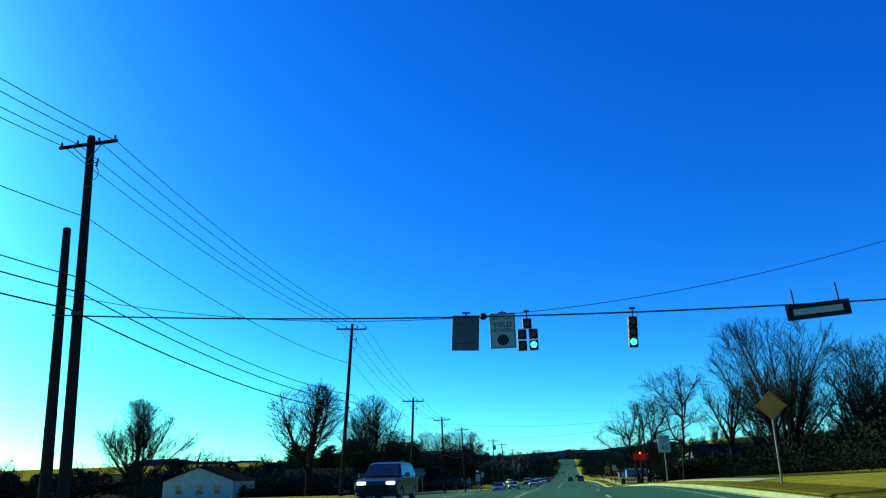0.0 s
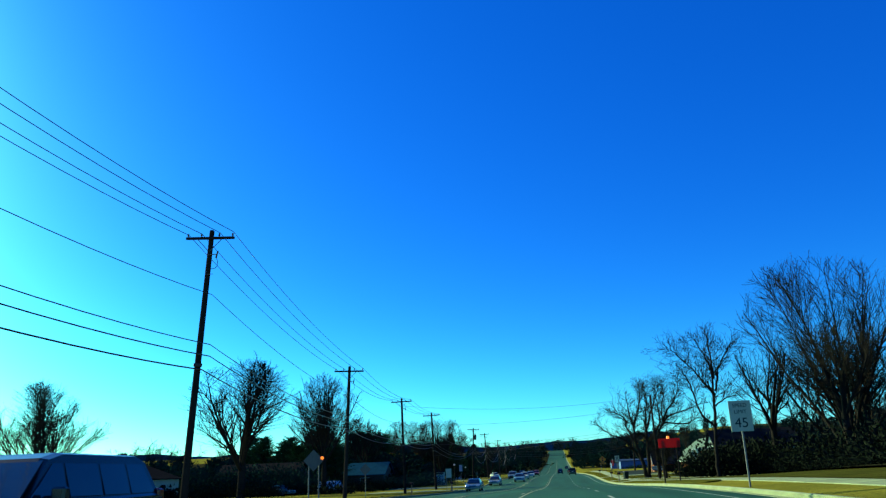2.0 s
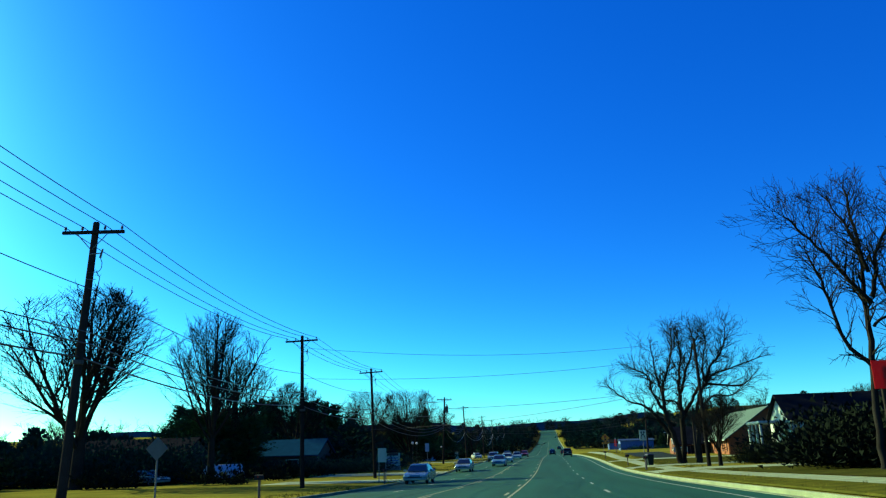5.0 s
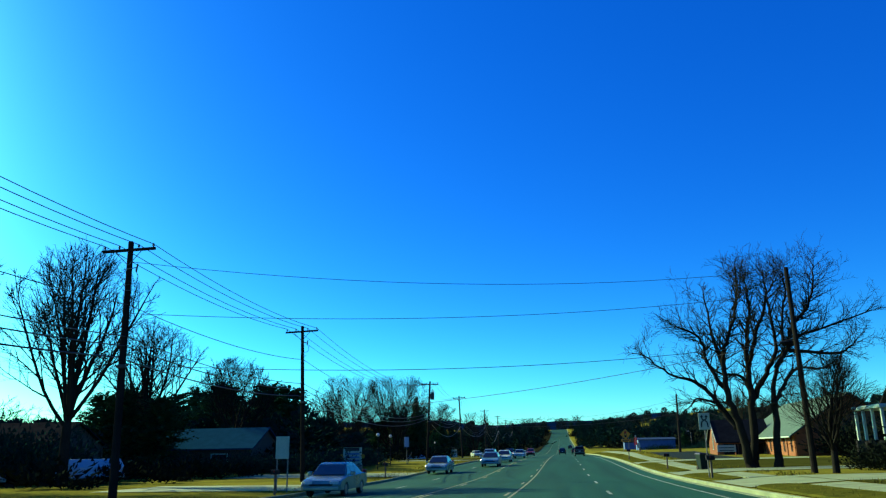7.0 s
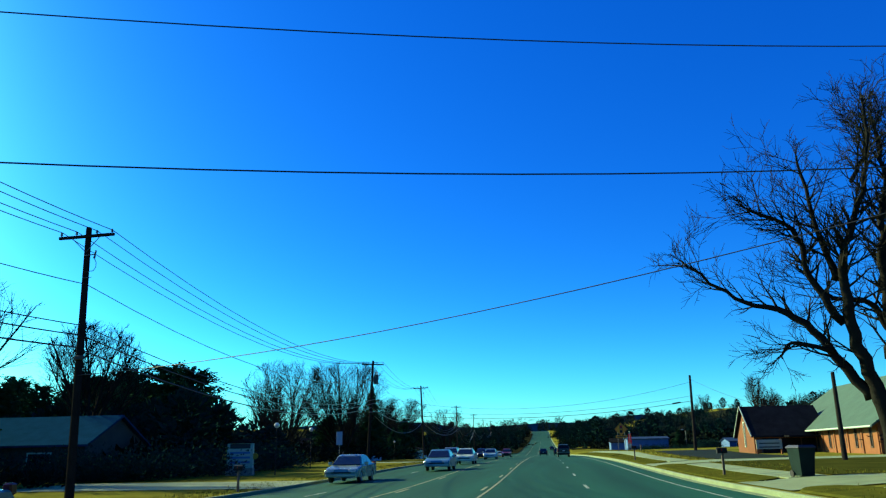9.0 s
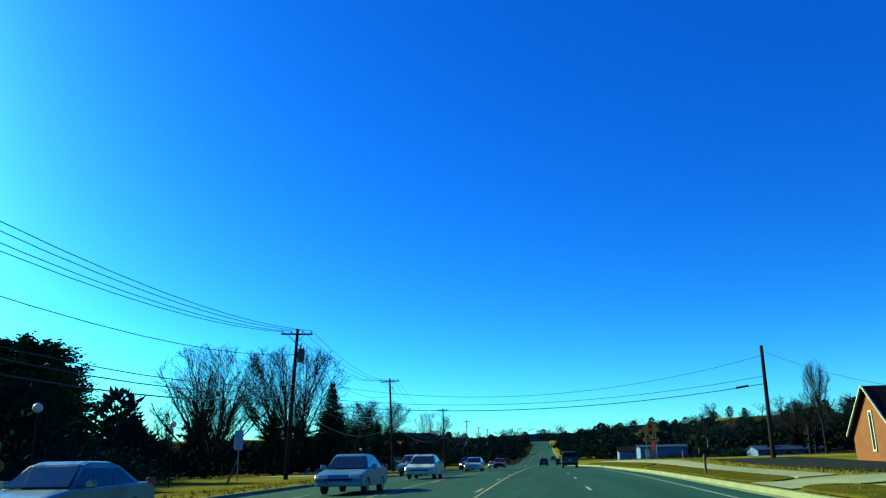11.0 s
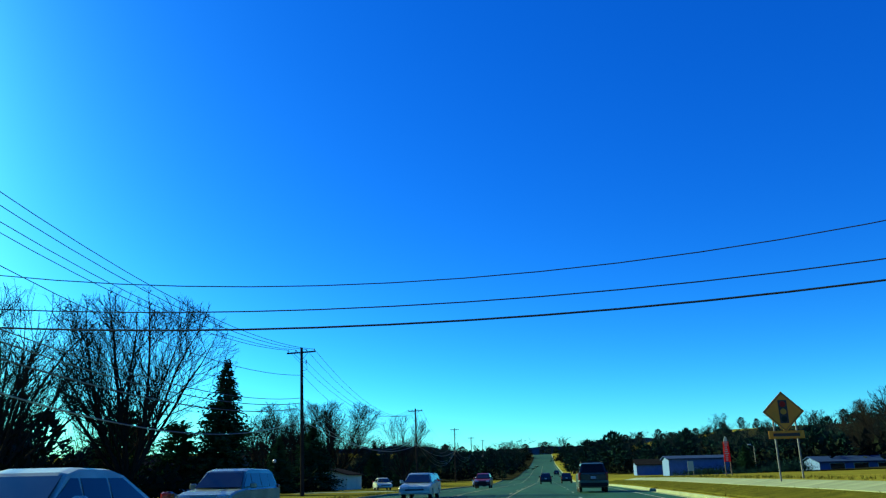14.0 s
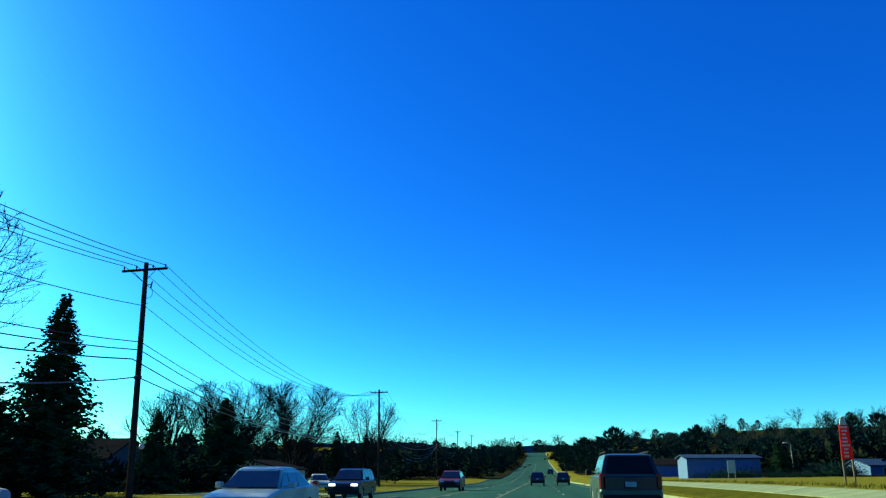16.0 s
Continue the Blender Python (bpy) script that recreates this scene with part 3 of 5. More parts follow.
for row in (
    # kind, x, y, height, turn, width
    ("vase_a", 25.2, 91.4, 20.2, 0, 0.95), ("slim_a", 20.5, 98.0, 13.0, 20, 1.2), ("oval_far", 29.0, 101.0, 13.0, 100, 1.2), ("vase_b", 34.0, 84.0, 15.0, 50, 1.1), ("slim_a", 22.5, 84.0, 12.0, 220, 1.3),
    ("oval_b", 12.6, 118.4, 5.8, 10, 1.35),
    ("oval_b", -42.4, 120.0, 18.9, 30, 1.4), ("oval_a", -41.0, 152.0, 15.6, 80, 1.2), ("oval_far", -90.0, 148.0, 16.0, 10, 1.2),
    ("oval_a", -33.4, 128.0, 17.2, 40, 1.0), ("oval_b", -37.0, 164.0, 13.0, 160, 1.1), ("round_b", -73.0, 121.0, 17.5, 130, 1.05),
    ("vase_b", -31.0, 225.0, 16.4, 0, 1.05), ("vase_a", -38.6, 220.0, 16.2, 90, 1.05), ("oval_far", -46.0, 230.0, 14.0, 40, 1.2),
    ("vase_b", -46.5, 310.0, 16.2, 200, 1.3), ("vase_a", -42.0, 327.0, 18.0, 140, 1.3), ("vase_far", -25.8, 314.0, 13.3, 20, 1.1),
    ("oval_far", -36.0, 268.0, 10.0, 20, 1.1), ("oval_far", -40.0, 274.0, 10.5, 70, 1.1), ("slim_a", -33.0, 270.0, 9.5, 0, 1.3), ("vase_far", -60.0, 268.0, 13.0, 33, 1.0),
):
    bare_tree(*row[:5], wide=row[5])
bare_tree("slim_a", 32.0, 225.0, 11.0, 120, "slim bare tree at the edge of the woods", wide=0.6)
bare_tree("oval_far", 54.0, 300.0, 13.0, 30, "leafless tree rising above the hillside woods", wide=1.3)
bare_tree("round_b", 62.0, 330.0, 13.0, 70, "leafless tree rising above the hillside woods")
for row in (("spruce", -29.8, 239.5, 12.6, 1.2), ("pine", -55.0, 204.0, 13.0, 1.1), ("pine_b", -50.0, 207.0, 12.0, 1.2), ("pine", -60.0, 210.0, 14.0, 1.1), 
            ("pine", -47.0, 200.0, 10.0, 1.2), ("spruce", -47.0, 215.0, 9.4, 1.2), ("pine", -70.0, 200.0, 12.0, 1.2), ("pine", -57.0, 196.0, 12.0, 1.2), ("pine_b", -52.0, 198.0, 9.0, 1.3), ("pine", -76.0, 208.0, 13.0, 1.2), ("pine_b", -63.0, 195.0, 10.5, 1.3), ("pine_b", -65.0, 205.0, 12.0, 1.2), ("spruce", -28.2, 263.0, 8.2, 1.8), ("pine", -34.5, 240.0, 7.0, 1.3),
            ("spruce", -28.0, 250.0, 6.0, 1.5), ("pine_b", -36.0, 233.0, 7.5, 1.3), ("spruce", -35.0, 330.0, 9.0, 1.3), ("spruce", -28.0, 322.0, 8.0, 1.4), ("pine", -47.0, 166.0, 8.0, 1.3), ("pine_b", -42.0, 187.0, 11.5, 1.5), ("pine", -38.0, 185.0, 11.0, 1.5), ("pine_b", -48.0, 183.0, 10.0, 1.5), ("spruce", 35.0, 315.0, 5.0, 2.0), ("pine", -41.0, 147.0, 8.0, 1.4), ("pine_b", -37.6, 148.5, 7.4, 1.4), ("pine", -44.5, 150.0, 8.0, 1.4)):
    evergreen(*row[:4], turn=row[1] * 37 % 360, wide=row[4])


# ---- woods and thickets ----
def bare_low(seed, shape):
    """A light leafless tree for the woods: thin limbs and blades of twigs."""
    rng = random.Random(seed)
    limbs, twigs = Mesh(), Mesh()
    up = {"vase": 0.42, "oval": 0.55, "spread": 0.75}[shape]
    limbs.tube((0, 0, -0.3), (0, 0, 2.4), 0.2, 0.15, 5, cap=False)

    def blade(p, d, l, w):
        s = d.orthogonal().normalized()
        s.rotate(Matrix.Rotation(rng.uniform(0, 6.283), 3, d))
        twigs.add([p - s * w, p + s * w, p + d * l], [(0, 1, 2)])

    def turn(d, lo, hi):
        s = d.orthogonal().normalized()
        s.rotate(Matrix.Rotation(rng.uniform(0, 6.283), 3, d))
        w = rng.uniform(lo, hi)
        return d * math.cos(w) + s * math.sin(w)

    for k in range(6):
        a, o = 6.283 * (k + rng.random() * 0.7) / 6, rng.uniform(0.1, up)
        d = Vector((math.cos(a) * math.sin(o), math.sin(a) * math.sin(o), math.cos(o)))
        p, l = Vector((0, 0, rng.uniform(1.4, 2.4))), rng.uniform(5.2, 7.4)
        q = p + d * l * 0.5
        e = (d + Vector((rng.gauss(0, 0.12), rng.gauss(0, 0.12), 0.1))).normalized()
        limbs.tube(p, q, 0.11, 0.075, 3, cap=False).tube(q, q + e * l * 0.5, 0.075, 0.03, 3, cap=False)
        for j in range(8):
            s = 0.25 + 0.75 * (j + rng.random()) / 8
            c0 = p + d * l * s if s < 0.5 else q + e * l * (s - 0.5)
            d1, l1 = turn(d, 0.3, 0.85), rng.uniform(1.3, 2.6) * (1.25 - 0.5 * s)
            blade(c0, d1, l1, 0.05)
            for i in range(6):
                u = 0.15 + 0.8 * rng.random()
                d2 = turn(d1, 0.3, 0.8)
                c1, l2 = c0 + d1 * l1 * u, rng.uniform(0.6, 1.3)
                blade(c1, d2, l2, 0.032)
                for h in range(2):
                    blade(c1 + d2 * l2 * rng.uniform(0.2, 0.7), turn(d2, 0.3, 0.8), rng.uniform(0.4, 0.8), 0.024)
    return limbs.data("trunk"), twigs.data("crown")


def low_tree(seed, kind):
    trunk, crown = bare_low(seed, kind) if kind != "green" else evergreen_low(seed)
    vs, fs = [], []
    for me in (trunk, crown):
        k = len(vs)
        vs += [v.co[:] for v in me.vertices]
        fs += [tuple(i + k for i in p.vertices) for p in me.polygons]
        bpy.data.meshes.remove(me)
    v = np.array(vs)
    return v * (10.0 / v[:, 2].max()), fs


def evergreen_low(seed):
    """A dark rounded crown of many sprays, for the woods."""
    rng = random.Random(seed)
    wood, leaf = Mesh(), Mesh()
    wood.tube((0, 0, -0.3), (0, 0, 8), 0.15, 0.03, 4, cap=False)
    for t in range(620):
        u, a = rng.uniform(-0.95, 1), rng.uniform(0, 6.283)
        q = math.sqrt(1 - u * u) * rng.uniform(0.45, 1.0)
        bulge = 0.82 + 0.22 * math.sin(3 * a + 5 * u + seed) + 0.14 * math.sin(7 * a - 9 * u)
        p = Vector((math.cos(a) * q * 2.7 * bulge, math.sin(a) * q * 2.7 * bulge, 5.3 + 4.6 * u * (0.9 + 0.1 * bulge)))
        d = Vector((math.cos(a) * q, math.sin(a) * q, u * 0.5 + 0.5)).normalized()
        s = d.orthogonal().normalized()
        s.rotate(Matrix.Rotation(rng.uniform(0, 6.283), 3, d))
        s = s * rng.uniform(0.14, 0.32)
        leaf.add([p - s - d * 0.3, p + d * rng.uniform(0.25, 0.7), p + s - d * 0.3], [(0, 1, 2)])
    return wood.data("trunk"), leaf.data("crown")


def bush_low(seed, count=235, size=1.08):
    """A rounded tangle of stems and small sprays, one unit high."""
    rng = random.Random(seed)
    v, f = [], []
    for i in range(count):
        a, o, l = rng.uniform(0, 6.283), rng.uniform(0, 1.25), rng.uniform(0.5, 1.0)
        d = Vector((math.cos(a) * math.sin(o), math.sin(a) * math.sin(o), math.cos(o)))
        p = Vector((rng.uniform(-0.35, 0.35), rng.uniform(-0.35, 0.35), 0)) + d * l * rng.uniform(0.3, 0.9)
        s = Vector((rng.gauss(0, 1), rng.gauss(0, 1), rng.gauss(0, 1))).normalized() * rng.uniform(0.035, 0.085) * size
        k = len(v)
        v += [p - s, p + d * rng.uniform(0.08, 0.2) * size, p + s]
        f += [(k, k + 1, k + 2)]
    return np.array([tuple(q) for q in v]), f


LOW = {"vase": [low_tree(51, "vase"), low_tree(52, "vase"), low_tree(53, "oval"), low_tree(54, "oval"), low_tree(55, "spread")], "green": [low_tree(61, "green"), low_tree(62, "green")], "fine": [bush_low(74, 720, 0.40), bush_low(75, 720, 0.40)], "bush": [bush_low(71), bush_low(72), bush_low(73)]}


def scatter(name, rows, mat, label, category):
    """Joins many plants, each (mesh kind, x, y, height, width factor), into one mesh."""
    rng = random.Random(len(rows))
    vs, fs, k = [], [], 0
    for kind, x, y, h, w in rows:
        v, f = rng.choice(LOW[kind])
        unit = 1.0 if kind in ("bush", "fine") else 10.0
        a = rng.uniform(0, 6.283)
        ca, sa = math.cos(a), math.sin(a)
        q = np.empty_like(v)
        q[:, 0] = (v[:, 0] * ca - v[:, 1] * sa) * h / unit * w + x
        q[:, 1] = (v[:, 0] * sa + v[:, 1] * ca) * h / unit * w + y
        q[:, 2] = v[:, 2] * h / unit + land(x, y) - 0.1
        vs.append(q)
        fs += [tuple(i + k for i in p) for p in f]
        k += len(v)
    me = bpy.data.meshes.new(name)
    me.from_pydata(np.concatenate(vs).tolist(), [], fs)
    me.materials.append(M[mat])
    return tagged(new(name, me), label, category, kind="stuff")


def spread_rows(seed, kind, n, x0, x1, y0, y1, h0, h1, w=1.0, keep=None):
    rng = random.Random(seed)
    rows = []
    while len(rows) < n:
        x, y = rng.uniform(x0, x1), rng.uniform(y0, y1)
        if keep is None or keep(x, y):
            rows.append((kind, x, y, rng.uniform(h0, h1), w * rng.uniform(0.8, 1.25)))
    return rows


right_hill = lambda x, y: x > 44 + 0.10 * max(0, 330 - y) and x > 0.16 * (y - 200)
scatter("wooded_hill", spread_rows(1, "vase", 210, 42, 300, 215, 520, 9, 12.5, 1.15, lambda x, y: right_hill(x - 10, y)) + spread_rows(2, "vase", 80, 20, 140, 420, 900, 10, 15, 1.1), "woods", "dense leafless woods on the hillside", "woods")
scatter("hill_evergreens", spread_rows(3, "green", 200, 42, 300, 215, 520, 6, 10.5, 1.5, right_hill) + spread_rows(4, "green", 90, 18, 120, 400, 900, 8, 13, 1.4), "dark_needles", "dark evergreens mixed in the hillside woods", "woods")
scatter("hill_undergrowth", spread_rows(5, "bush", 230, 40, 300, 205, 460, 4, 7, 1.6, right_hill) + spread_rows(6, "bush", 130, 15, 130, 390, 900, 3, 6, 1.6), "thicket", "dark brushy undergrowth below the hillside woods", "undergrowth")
scatter("roadside_woods", spread_rows(7, "vase", 44, -150, -58, 200, 420, 10, 15, 1.0) + spread_rows(8, "vase", 44, -130, -20, 400, 900, 10, 15, 1.0) + spread_rows(9, "vase", 24, -260, -100, 130, 420, 9, 13, 1.0), "woods", "leafless woods behind the houses", "woods")
scatter("roadside_evergreens", spread_rows(10, "green", 60, -140, -48, 205, 420, 7, 11, 1.35) + spread_rows(11, "green", 90, -110, -18, 400, 900, 5, 9.5, 1.4) + spread_rows(12, "green", 30, -220, -90, 120, 300, 6, 9, 1.4) + spread_rows(34, "green", 26, -62, -27, 335, 395, 4, 7, 1.5) + spread_rows(33, "green", 26, -150, -86, 128, 165, 4, 6.5, 1.5), "dark_needles", "dark evergreens behind the houses", "woods")
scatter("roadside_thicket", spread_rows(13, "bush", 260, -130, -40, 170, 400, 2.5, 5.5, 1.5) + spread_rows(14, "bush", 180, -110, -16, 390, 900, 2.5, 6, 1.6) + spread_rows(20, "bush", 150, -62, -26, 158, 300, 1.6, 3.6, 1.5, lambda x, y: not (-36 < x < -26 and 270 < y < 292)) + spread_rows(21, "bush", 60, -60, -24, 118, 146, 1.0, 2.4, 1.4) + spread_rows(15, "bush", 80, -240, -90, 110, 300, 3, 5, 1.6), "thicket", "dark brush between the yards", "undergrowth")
# seed 29: brush added before the hall's south gable in place of its shade
scatter("bank_thicket", spread_rows(16, "fine", 110, 21, 60, 62, 118, 2.6, 5.0, 1.6) + spread_rows(26, "fine", 70, 17.5, 26, 44, 108, 1.2, 2.6, 1.5) + spread_rows(27, "fine", 60, 20, 60, 34, 70, 2.0, 4.2, 1.6) + spread_rows(28, "fine", 50, 26, 60, 60, 118, 4.5, 6.0, 1.4) + spread_rows(30, "fine", 70, 12, 26, 94, 107.5, 2.2, 4.2, 1.4, lambda x, y: 0.25 * (y - 41.6) - 0.3 < x < 0.25 * (y - 41.6) + 6) + spread_rows(29, "fine", 50, 25.5, 35, 152.5, 157, 2.0, 4.0, 1.4) + spread_rows(50, "fine", 46, 15.8, 24, 121, 125, 1.4, 2.1, 1.4), "thicket", "brushy bank behind the lawn, darkened in colour for tree shade", "undergrowth")
scatter("bank_trees", spread_rows(17, "vase", 34, 25, 70, 70, 125, 9, 13, 1.0), "woods", "leafless trees on the brushy bank", "woods")
scatter("far_woods", spread_rows(18, "vase", 45, -260, 260, 780, 1500, 13, 20, 1.3, lambda x, y: abs(x) > 13 or y > 930) + spread_rows(19, "green", 70, -260, 260, 780, 1500, 9, 15, 1.5, lambda x, y: abs(x) > 13 or y > 930), "woods", "far woods on the rising hills", "woods")

scatter("yard_hedges", spread_rows(41, "fine", 64, -60, -37, 129, 136, 3.4, 5.6, 1.2) + spread_rows(42, "fine", 56, -45, -26, 148, 152.5, 1.4, 2.6, 1.5) + spread_rows(43, "fine", 50, -30, -22, 150, 175, 1.5, 3.2, 1.5) + spread_rows(44, "fine", 36, -80, -58, 126, 150, 2.0, 4.0, 1.4) + spread_rows(48, "fine", 26, 22, 40, 306, 312, 0.8, 1.9, 1.5) + spread_rows(49, "fine", 14, 38, 44, 308, 314, 1.5, 3.2, 1.3), "dark_needles", "overgrown dark hedges round the yards", "hedge")
scatter("yard_evergreens", spread_rows(45, "green", 16, -62, -40, 145, 160, 4, 7, 1.5) + spread_rows(46, "green", 14, -44, -26, 162, 180, 4, 7.5, 1.5) + spread_rows(47, "green", 10, -70, -55, 128, 140, 3, 6, 1.5), "dark_needles", "dark garden evergreens behind the yards", "shrub")


def dark_floor(name, label, inside, x0, x1, y0, y1, d):
    """A dark floor on the ground under the trees, as one sheet of cells."""
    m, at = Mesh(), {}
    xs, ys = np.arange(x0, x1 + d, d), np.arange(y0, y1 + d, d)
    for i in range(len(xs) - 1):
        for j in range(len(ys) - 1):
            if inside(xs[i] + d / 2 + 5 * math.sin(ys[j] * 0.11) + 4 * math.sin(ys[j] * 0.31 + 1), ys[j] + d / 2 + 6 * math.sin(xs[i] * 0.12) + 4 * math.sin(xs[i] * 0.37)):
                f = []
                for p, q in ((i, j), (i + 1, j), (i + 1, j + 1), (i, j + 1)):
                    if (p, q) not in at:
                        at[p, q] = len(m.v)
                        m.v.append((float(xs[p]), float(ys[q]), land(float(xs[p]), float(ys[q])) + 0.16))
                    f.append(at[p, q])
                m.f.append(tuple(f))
    tagged(part(name, m, "dark_floor"), label, "ground", kind="structure")


dark_floor("woodland_floor_1", "dark floor sheet under the hillside woods", lambda x, y: x > 40 + 0.10 * max(0, 330 - y) and (x > 0.16 * (y - 200) or y > 400), 10, 330, 215, 900, 5)
dark_floor("woodland_floor_2", "dark floor sheet under the roadside woods", lambda x, y: (x < -46 and y > 150 and x > -310) or y > 395, -330, -14, 130, 900, 5)
dark_floor("woodland_floor_3", "dark floor sheet under the brushy bank", lambda x, y: 18 < x < 72 - 0.02 * (y - 80) ** 2 and 38 < y < 122, 17.5, 90, 26, 134, 1.25)
dark_floor("woodland_floor_4", "dark floor sheet under the far roadside trees", lambda x, y: x > 14, 10, 50, 395, 900, 10)
near_road = lambda x, y: (8.5 + 0.006 * (y - 380)) < abs(x + 2.2) < 45 + 0.05 * (y - 380)
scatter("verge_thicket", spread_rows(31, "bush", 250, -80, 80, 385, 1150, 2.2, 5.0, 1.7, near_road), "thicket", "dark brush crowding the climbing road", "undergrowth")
scatter("verge_evergreens", spread_rows(32, "green", 140, -70, 70, 385, 1150, 5, 9, 1.6, near_road), "dark_needles", "dark evergreens crowding the climbing road", "woods")

# ---- more materials ----
M.update({
    "white_wall": material("white_clapboard", (0.3888, 0.4752, 0.3744), 0.7, other=(0.288, 0.36, 0.288), scale=1.2, fine=20, amount=0.6),
    "brown_wall": material("brown_siding", (0.0648, 0.036, 0.023), 0.85, other=(0.036, 0.0216, 0.0144), scale=1.2, fine=20, amount=0.7),
    "blue_wall": material("faded_blue_siding", (0.0432, 0.1152, 0.2592), 0.8, other=(0.0324, 0.0864, 0.2016), scale=1.2, fine=20, amount=0.6),
    "grey_wall": material("grey_siding", (0.0864, 0.09, 0.0864), 0.85, other=(0.0504, 0.054, 0.054), scale=1.2, fine=20, amount=0.6),
    "brick": material("orange_brick", (0.2304, 0.0828, 0.0288), 0.85, other=(0.144, 0.0504, 0.0202), scale=2, fine=12, amount=0.9, rand=0.3, spec=0.2),
    "mortar": material("grey_mortar", (0.2376, 0.2016, 0.1656), 0.95, scale=3, fine=30, amount=0.5),
    "dark_roof": material("dark_shingles", (0.0187, 0.0187, 0.0202), 0.95, other=(0.0094, 0.0094, 0.0108), scale=1.5, fine=14, bump=0.01, amount=0.8, rand=0.2, spec=0.0),
    "slate_roof": material("blue_grey_shingles", (0.008, 0.046, 0.090), 0.95, other=(0.005, 0.030, 0.058), scale=1.5, fine=14, bump=0.01, amount=0.8, spec=0.0),
    "green_roof": material("pale_green_shingles", (0.040, 0.085, 0.058), 0.9, other=(0.026, 0.058, 0.040), scale=1.0, fine=12, bump=0.01, amount=0.8, rand=0.1),
    "blue_roof": material("blue_metal_roof", (0.0086, 0.0324, 0.0936), 0.8, other=(0.0065, 0.0216, 0.0648), scale=1, fine=8, amount=0.5, spec=0.1),
    "glass": material("dark_window_glass", (0.0144, 0.0173, 0.0216), 0.06, scale=2, fine=10, amount=0.3, spec=0.8),
    "tyre": material("black_rubber", (0.0144, 0.0144, 0.0144), 0.85, scale=5, fine=40),
    "rim": material("alloy_rim", (0.324, 0.3312, 0.3384), 0.35, 0.9, scale=8, fine=40),
    "black": material("black_plastic", (0.0108, 0.0115, 0.0122), 0.75, spec=0.2, scale=4, fine=40),
    "red_lens": material("red_lamp_lens", (0.252, 0.0086, 0.0108), 0.2, scale=6, fine=40, amount=0.3),
    "clear_lens": material("clear_lamp_lens", (0.504, 0.5184, 0.5328), 0.12, scale=6, fine=40, amount=0.3),
    "lit_lens": material("lit_headlamp", (1.0, 0.93, 0.75), 0.2, other=(0.9, 0.85, 0.7), scale=6, fine=40, emit=0.84),
    "plate": material("pale_plate", (0.36, 0.3744, 0.396), 0.5, scale=6, fine=40),
    "silver": material("silver_car_paint", (0.216, 0.288, 0.2664), 0.25, 0.4, scale=1, fine=60, amount=0.3),
    "white_car": material("white_car_paint", (0.4176, 0.504, 0.4176), 0.25, 0.0, scale=1, fine=60, amount=0.3),
    "dark_car": material("black_car_paint", (0.0216, 0.0216, 0.0252), 0.25, 0.2, scale=1, fine=60, amount=0.3),
    "red_car": material("dark_red_car_paint", (0.1728, 0.0216, 0.018), 0.28, 0.2, scale=1, fine=60, amount=0.3),
    "blue_car": material("pale_blue_car_paint", (0.1008, 0.2376, 0.3024), 0.28, 0.3, scale=1, fine=60, amount=0.3),
    "sage": material("pale_green_car_paint", (0.0468, 0.0936, 0.0792), 0.3, 0.3, other=(0.036, 0.072, 0.0612), scale=1.2, fine=50, amount=0.6),
    "sign_white": material("white_sign_sheet", (0.3168, 0.396, 0.3024), 0.6, other=(0.2448, 0.3168, 0.2376), scale=2, fine=20, amount=0.6),
    "sign_back": material("bare_sign_back", (0.072, 0.09, 0.0864), 0.7, 0.0, scale=2, fine=20, amount=0.6),
    "sign_yellow": material("yellow_sign_sheet", (0.46, 0.24, 0.006), 0.5, other=(0.36, 0.18, 0.005), scale=2, fine=20, amount=0.5, through_light=0.25),
    "sign_red": material("red_sign_sheet", (0.50, 0.012, 0.003), 0.5, other=(0.40, 0.009, 0.0025), scale=2, fine=20, amount=0.5, through_light=0.6),
    "sign_blue": material("blue_sign_sheet", (0.0576, 0.144, 0.324), 0.5, scale=2, fine=20, amount=0.5),
    "ink": material("black_sign_ink", (0.0108, 0.0108, 0.0108), 0.6, scale=3, fine=30),
    "amber": material("amber_housing", (0.3024, 0.1224, 0.0108), 0.5, other=(0.216, 0.0864, 0.0086), scale=4, fine=30, amount=0.6),
    "dark_lens": material("unlit_lens", (0.0252, 0.0216, 0.0216), 0.25, scale=6, fine=30),
    "green_lamp": material("lit_green_lens", (0.05, 0.95, 0.55), 0.3, scale=6, fine=30, emit=1.12, other=(0.04, 0.8, 0.45)),
    "orange_lamp": material("lit_orange_lamp", (1.0, 0.22, 0.015), 0.3, scale=6, fine=30, emit=0.6, other=(0.9, 0.25, 0.02)),
    "globe": material("white_lamp_globe", (0.576, 0.576, 0.5616), 0.3, scale=4, fine=20, amount=0.3),
    "tinted_glass": material("tinted_rear_glass", (0.0072, 0.0086, 0.0101), 0.12, scale=2, fine=10, amount=0.3, spec=0.15),
    "bin_green": material("dark_green_bin_plastic", (0.0101, 0.0245, 0.0216), 0.9, spec=0.08, scale=3, fine=30, amount=0.6),
    "bin_lid": material("blue_bin_lid", (0.014, 0.016, 0.045), 0.6, scale=3, fine=30, amount=0.5),
    "post_wood": material("grey_post_wood", (0.1152, 0.0864, 0.0612), 0.9, scale=4, fine=30, amount=0.8),
    "tarp": material("pale_blue_tarp", (0.3024, 0.3744, 0.4464), 0.6, other=(0.216, 0.2736, 0.3312), scale=2, fine=15, amount=0.8, bump=0.01),
    "dirt": material("brown_mulch", (0.085, 0.082, 0.012), 0.95, other=(0.026, 0.032, 0.007), scale=1.5, fine=15, amount=0.9, bump=0.01, spec=0.0),
})


